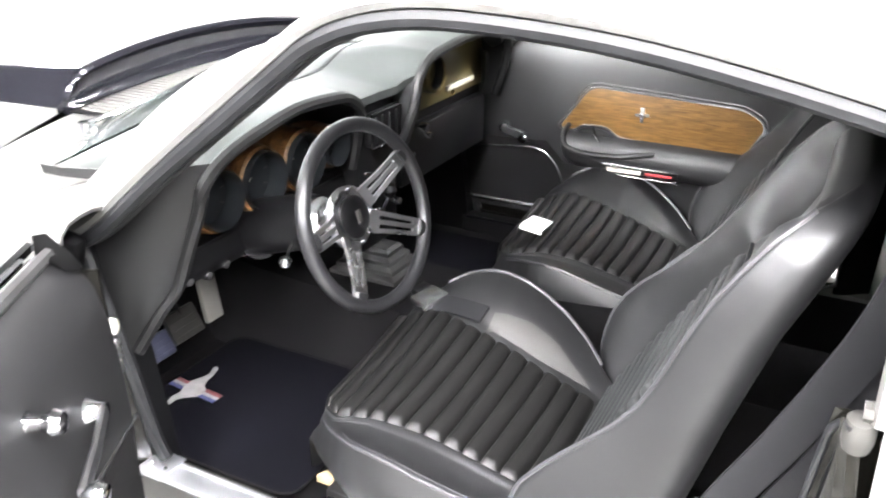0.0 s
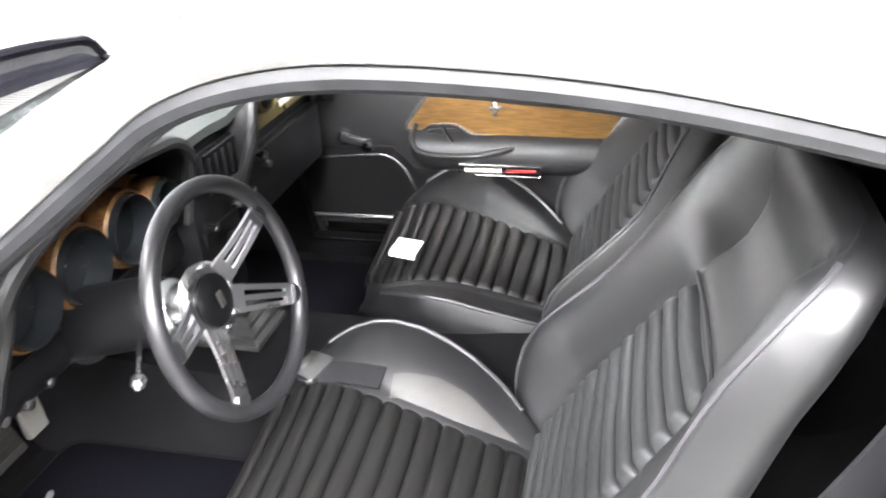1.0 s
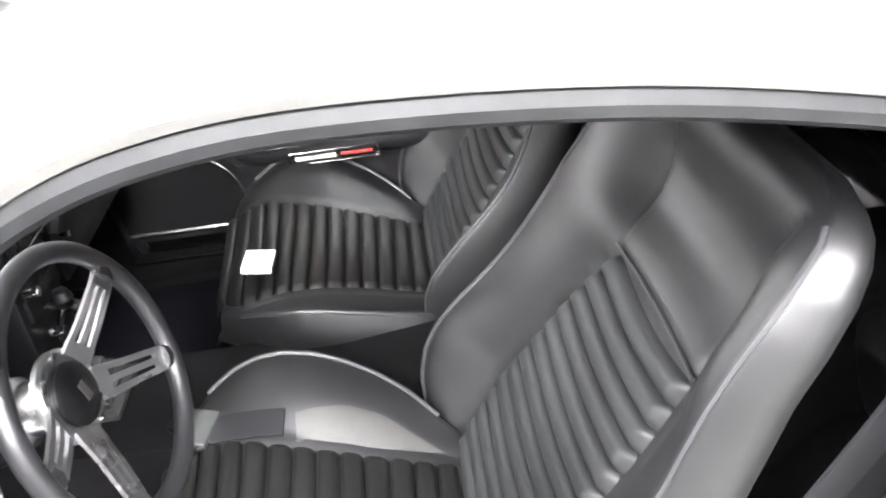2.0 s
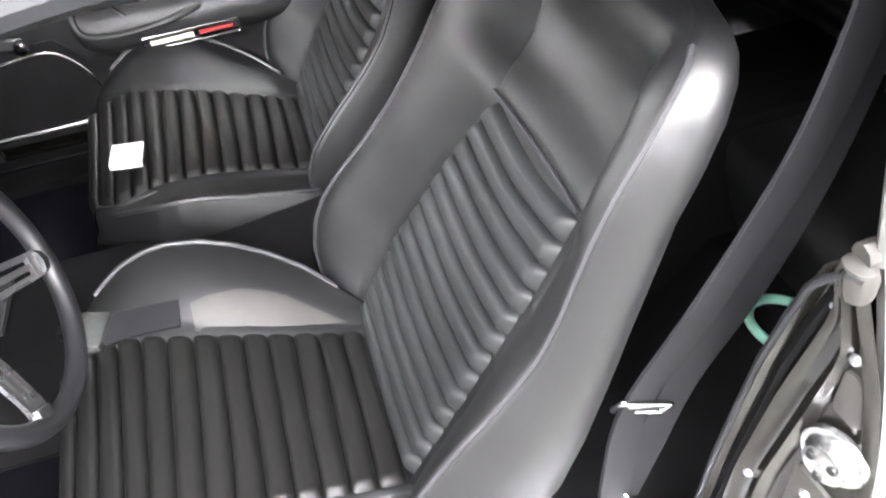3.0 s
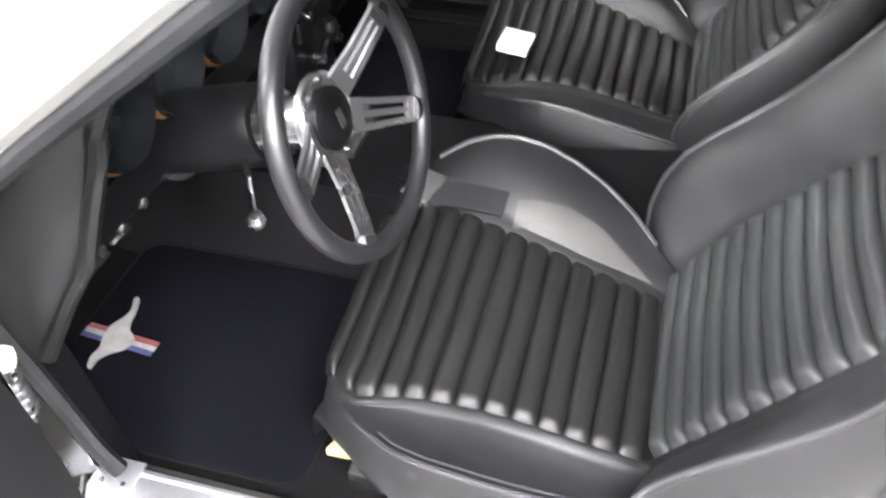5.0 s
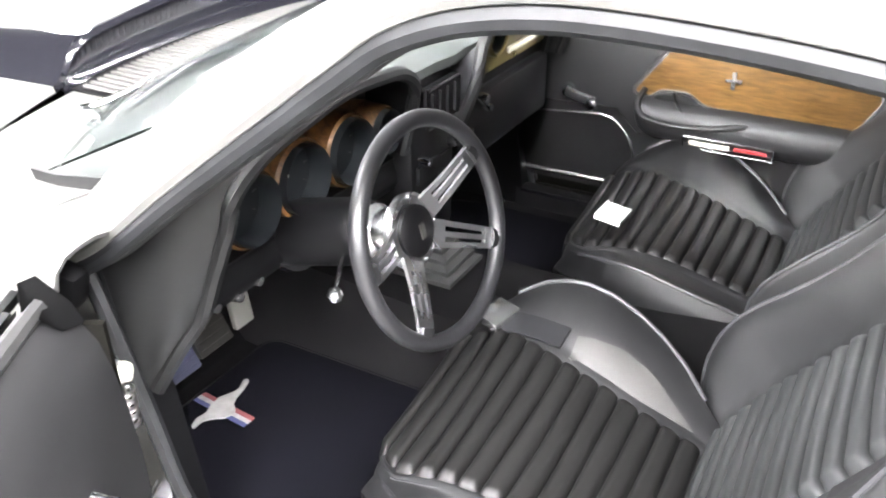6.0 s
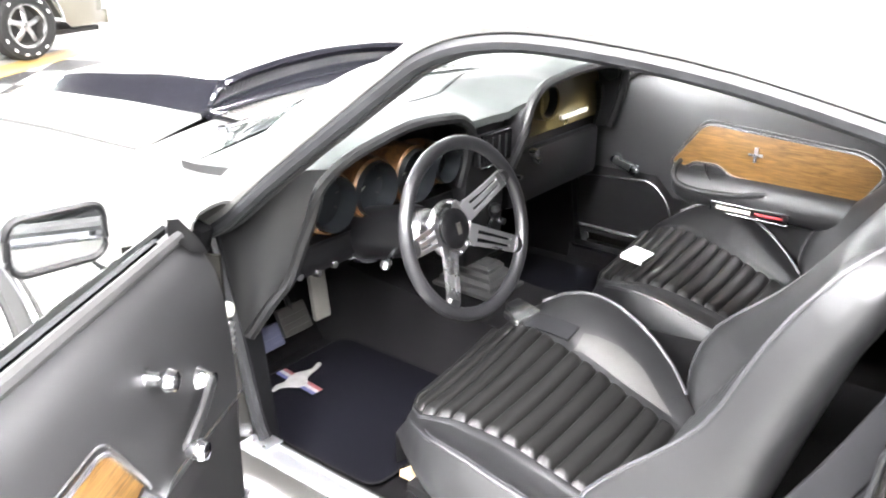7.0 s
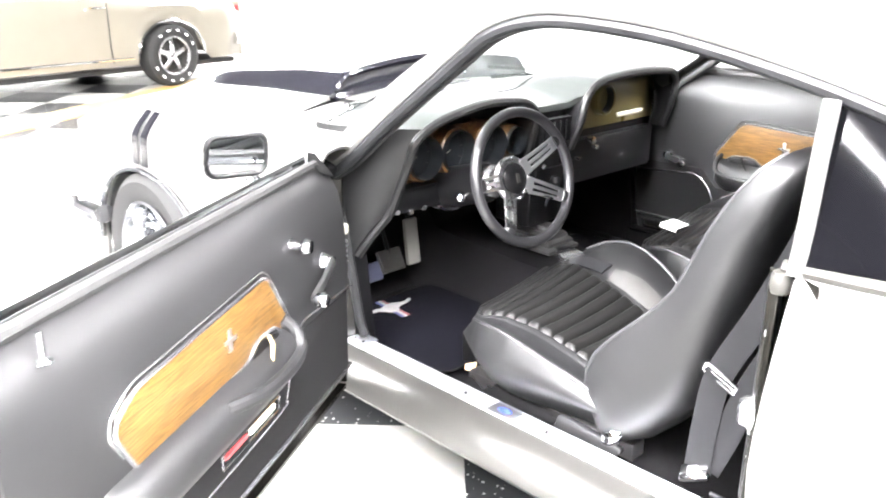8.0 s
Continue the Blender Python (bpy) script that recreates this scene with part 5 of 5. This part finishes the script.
        if s < 0:
            em = axes((-.463, .420, .264), (.09, 1, 0), (-1, .09, 0), (0, 0, 1))
            for k, mt in enumerate((DULLRED, DULLWHITE, DULLBLUE)):
                part("emblem_bar", prism([(-.072, -.016 + .0107 * k), (.072, -.016 + .0107 * k), (.072, -.0057 + .0107 * k), (-.072, -.0057 + .0107 * k)], .0012, em), mt, m)
            fig = [(.030, -.095), (.035, -.088), (.021, -.062), (.023, -.045), (.034, -.020), (.030, .008), (.019, .030), (.023, .050), (.013, .072), (.004, .074), (.007, .050), (-.006, .032), (-.022, .020), (-.030, .002), (-.022, -.012), (-.004, -.022), (.006, -.042), (.010, -.062), (.022, -.090)]
            part("emblem_figure", prism(rounded(fig, .006, 3), .003, em), SILVERBADGE, m, "plain grey shape across the bars")

    wd = single("foam_wedge", prism([(-.02, -.012), (.022, -.008), (.004, .022)], .018, axes((-.575, -.03, .256), (.8, .6, 0), (-.6, .8, 0), (0, 0, 1)), .003), TAN, "small tan foam wedge on the floor by the seat", "wedge")

    # mint ring in the rear footwell
    single("cable_ring", tube([Vector((-.49, -1.10, .372)) + Vector((.065 * math.cos(a), .065 * math.sin(a), .02 * math.sin(a))) for a in [2 * math.pi * k / 40 for k in range(40)]], .008, 8, True), MINT, "pale green plastic ring in the rear footwell", "ring")

    # door check on the hinge pillar
    hc = thing("door_check", (-.79, .26, .60), "metal door check with nylon washer on the hinge pillar", "door check")
    hm = axes((-.785, .262, .634), (.86, .5, 0), (0, 0, 1), (.5, -.86, 0))
    part("washer", lathe([(0, .02), (.013, .02), (.016, .012), (.016, 0)], 18, hm), LENS, hc, "yellowed nylon washer")
    for k in range(5):
        part("coil", tube([hm @ Vector((.014 * math.cos(q), -.035 - .014 * k, .008 + .008 * math.sin(q))) for q in [2 * math.pi * w / 12 for w in range(12)]], .003, 6, True), BRUSHED, hc)
    part("strap", tube([hm @ Vector((0, .02, .0)), hm @ Vector((0.0, -.13, .0))], .011, 8, flat=.4), BRUSHED, hc)

    # wing mirror
    wm = thing("wing_mirror", (-.92, .27, .83), "chrome door mirror on the open door", "mirror")
    mx = axes((-1.091, .243, .878), (.93, .10, -.08), (0.02, -.08, 1), (.1, -.97, -.12))
    sh_ = rounded([(-.082, -.045), (.082, -.045), (.082, .045), (-.082, .045)], .03)
    part("housing", capped([[mx @ Vector((x * k, y * k, z)) for x, y in sh_] for k, z in ((.35, -.06), (.8, -.045), (.97, -.02), (1.0, .0), (1.02, .008))]), SILVER, wm, "bright mirror housing")
    part("rim", tube([mx @ Vector((x, y, .009)) for x, y in sh_], .0065, 6, True), PLASTIC, wm)
    part("glass", prism([(x * .95, y * .95) for x, y in sh_], .002, mx @ Matrix.Translation((0, 0, .0085))), MIRROR, wm, "mirror glass")
    part("stem", tube(smooth_path([(-1.06, .26, .84), (-1.03, .25, .80), (-.99, .20, .775)], 5), .014, 8), CHROME, wm)


def build_far_car():
    fc = thing("parked_car", (1.6, 7.3, 0), "pale champagne sixties coupe parked across the aisle", "car")
    ax_ = Vector((.985, .17, 0))
    nx = Vector((.17, -.985, 0))
    o = Vector((2.29, 7.12, 0))
    def P(s_, n_, z):
        return o + ax_ * s_ + nx * n_ + Vector((0, 0, z))
    # body side, lofted along the car
    rows = []
    for i in range(48):
        s_ = -3.9 + 4.95 * i / 47
        zt = table([-3.9, -3.0, -1.0, .5, 1.05], [.92, .96, .97, .93, .86], s_)
        zb = .26
        for c in (0, -2.85):
            d = abs(s_ - c)
            if d < .42:
                zb = max(zb, .33 + math.sqrt(max(0, .42 ** 2 - d * d)) * .86)
        bow = .10 * ss(.75, 1.05, s_)
        rows.append([P(s_, -1.7, zt), P(s_, -.12 - bow, zt), P(s_, .06 - bow, zt - .06)] + [P(s_, .12 - bow - .10 * max(0, f - .55), zt - .06 - (zt - .06 - zb) * f) for f in (.2, .4, .6, .8, 1)])
    part("body_side", sheet(rows, .02), BEIGE, fc)
    part("tail_panel", sheet([[P(1.05, n, z) for n in (-1.7, -.9, -.1, 0)] for z in (.25, .5, .86)], .02), BEIGE, fc)
    part("rear_bumper", tube([P(.85, .10, .46), P(1.05, .06, .46), P(1.14, -.15, .46), P(1.16, -.8, .46), P(1.12, -1.6, .46)], .06, 8, flat=1.2), CHROME, fc)
    part("underbody", sheet([[P(s_, n, .22) for n in (-1.6, -.1)] for s_ in (-3.8, 1.0)], .05), RUBBER, fc)
    part("arch_lip", tube([P(.425 * math.cos(q), .10, .33 + .36 * math.sin(q)) for q in [math.pi * k / 20 for k in range(21)]], .012, 6), CHROME, fc)
    part("roof", sheet([[P(-1.2 + .5 * k, n, z) for n, z in ((-1.45, 1.0), (-1.3, 1.32 - .12 * abs(k - 1)), (-.4, 1.32 - .12 * abs(k - 1)), (-.16, .98))] for k in (-2, -1, 0, 1, 2, 3)], .02), BEIGE, fc)
    part("tail_light", moved(box(-.012, .03, -.01, .02, -.07, .07, .004), axes(P(.99, .0, .74), ax_, -nx, (0, 0, 1))), RED, fc, "red tail lamp")
    for s_ in (-.75, -2.05):
        part("door_gap", tube([P(s_, .1225, .88), P(s_, .1225, .45), P(s_ + .04, .085, .30)], .005, 6), RUBBER, fc)
    part("side_moulding", tube([P(-3.7, .118, .34), P(-1.9, .09, .33), P(-.48, .09, .33)], .012, 6), CHROME, fc, "bright sill moulding")
    part("door_handle", tube([P(-.95, .135, .84), P(-.90, .15, .84), P(-.82, .15, .84), P(-.78, .135, .84)], .010, 6), CHROME, fc, "chrome door handle")
    for c in (0, -2.85):
        for n in (0.02, -1.5):
            m = axes(P(c, n, .325), ax_, (0, 0, 1), nx)
            w = part("wheel", lathe([(.20, -.10), (.28, -.11), (.315, -.09), (.325, -.05), (.325, .05), (.315, .09), (.28, .11), (.235, .105), (.20, .09)], 40, m), TYRE, fc, "white-lettered tyre on a chrome rim")
            part("rim", lathe([(.202, .095), (.21, .108), (.195, .10), (.18, .05), (.17, .0), (.0, .0)], 40, m), GREYPLASTIC, w)
            for k in range(5):
                a = 2 * math.pi * k / 5 + .3
                d = Vector((math.cos(a), math.sin(a), 0))
                part("spoke", tube([m @ (d * r + Vector((0, 0, z))) for r, z in ((.03, .07), (.10, .065), (.178, .04))], .024, 8, flat=.5, up=m.to_3x3() @ Vector((0, 0, 1))), BRUSHED, w)
            part("trim_ring", lathe([(.178, .09), (.185, .104), (.20, .104), (.204, .096)], 40, m), CHROME, w, "bright wheel trim ring")
            part("hub_cap", lathe([(0, .10), (.03, .095), (.04, .07), (.042, .0)], 18, m), BRUSHED, w)
            for k in range(14):
                if k % 7 in (0, 6):
                    continue
                a = 2 * math.pi * k / 14
                part("tyre_mark", moved(box(-.018, .018, -.008, .008, 0, .003), m @ Matrix.Translation((.265 * math.cos(a), .265 * math.sin(a), .1095)) @ pose(0, 0, 0, 0, 0, math.degrees(a) + 90)), WHITE, w)


build_details()
build_far_car()
single("yellow_line", prism([(-.8, 4.93), (4.6, 8.05), (4.42, 8.36), (-.98, 5.24)], .003, Matrix.Translation((0, 0, .001))), YELLOW, "yellow painted line across the tile floor", "floor line", kind="structure")


# ---------------------------------------------------------------- floor tiles
TA, TL, OA, OL = .63, .54, -.284, -.404


def build_tiles():
    holder = thing("floor", (0, 0, 0), "black and white checkered vinyl tile floor, speckled", "floor", kind="structure")
    def tile_mesh(name, mat):
        return crease(mesh_of(name, box(-TL / 2 + .0006, TL / 2 - .0006, -TA / 2 + .0006, TA / 2 - .0006, -.012, 0, .0008, 1), mat))
    meshes = [tile_mesh("tile_white", TILE_W), tile_mesh("tile_black", TILE_B)]
    rest = [bmesh.new(), bmesh.new()]
    count = 0
    for i in range(-11, 17):
        for j in range(-17, 18):
            a, l = OA + (i + .5) * TA, OL + (j + .5) * TL
            if a + TA / 2 > A1 or a - TA / 2 < A0 or l - TL / 2 < L0 or l + TL / 2 > L1:
                continue
            k = (i + j) % 2
            m = HALL @ Matrix.Translation((l, a, 0))
            if -2.2 < a < 4.6 and -5.2 < l < 1.0:
                ob = new("tile", meshes[k])
                ob.parent = holder
                ob.matrix_basis = m
                count += 1
            else:
                me = meshes[k]
                vs = [rest[k].verts.new(m @ v.co) for v in me.vertices]
                for p in me.polygons:
                    rest[k].faces.new([vs[q] for q in p.vertices])
    for k, mat in ((0, TILE_W), (1, TILE_B)):
        ob = part("far_tiles", rest[k], mat, holder)
        tagged(ob, kind="stuff")


build_tiles()
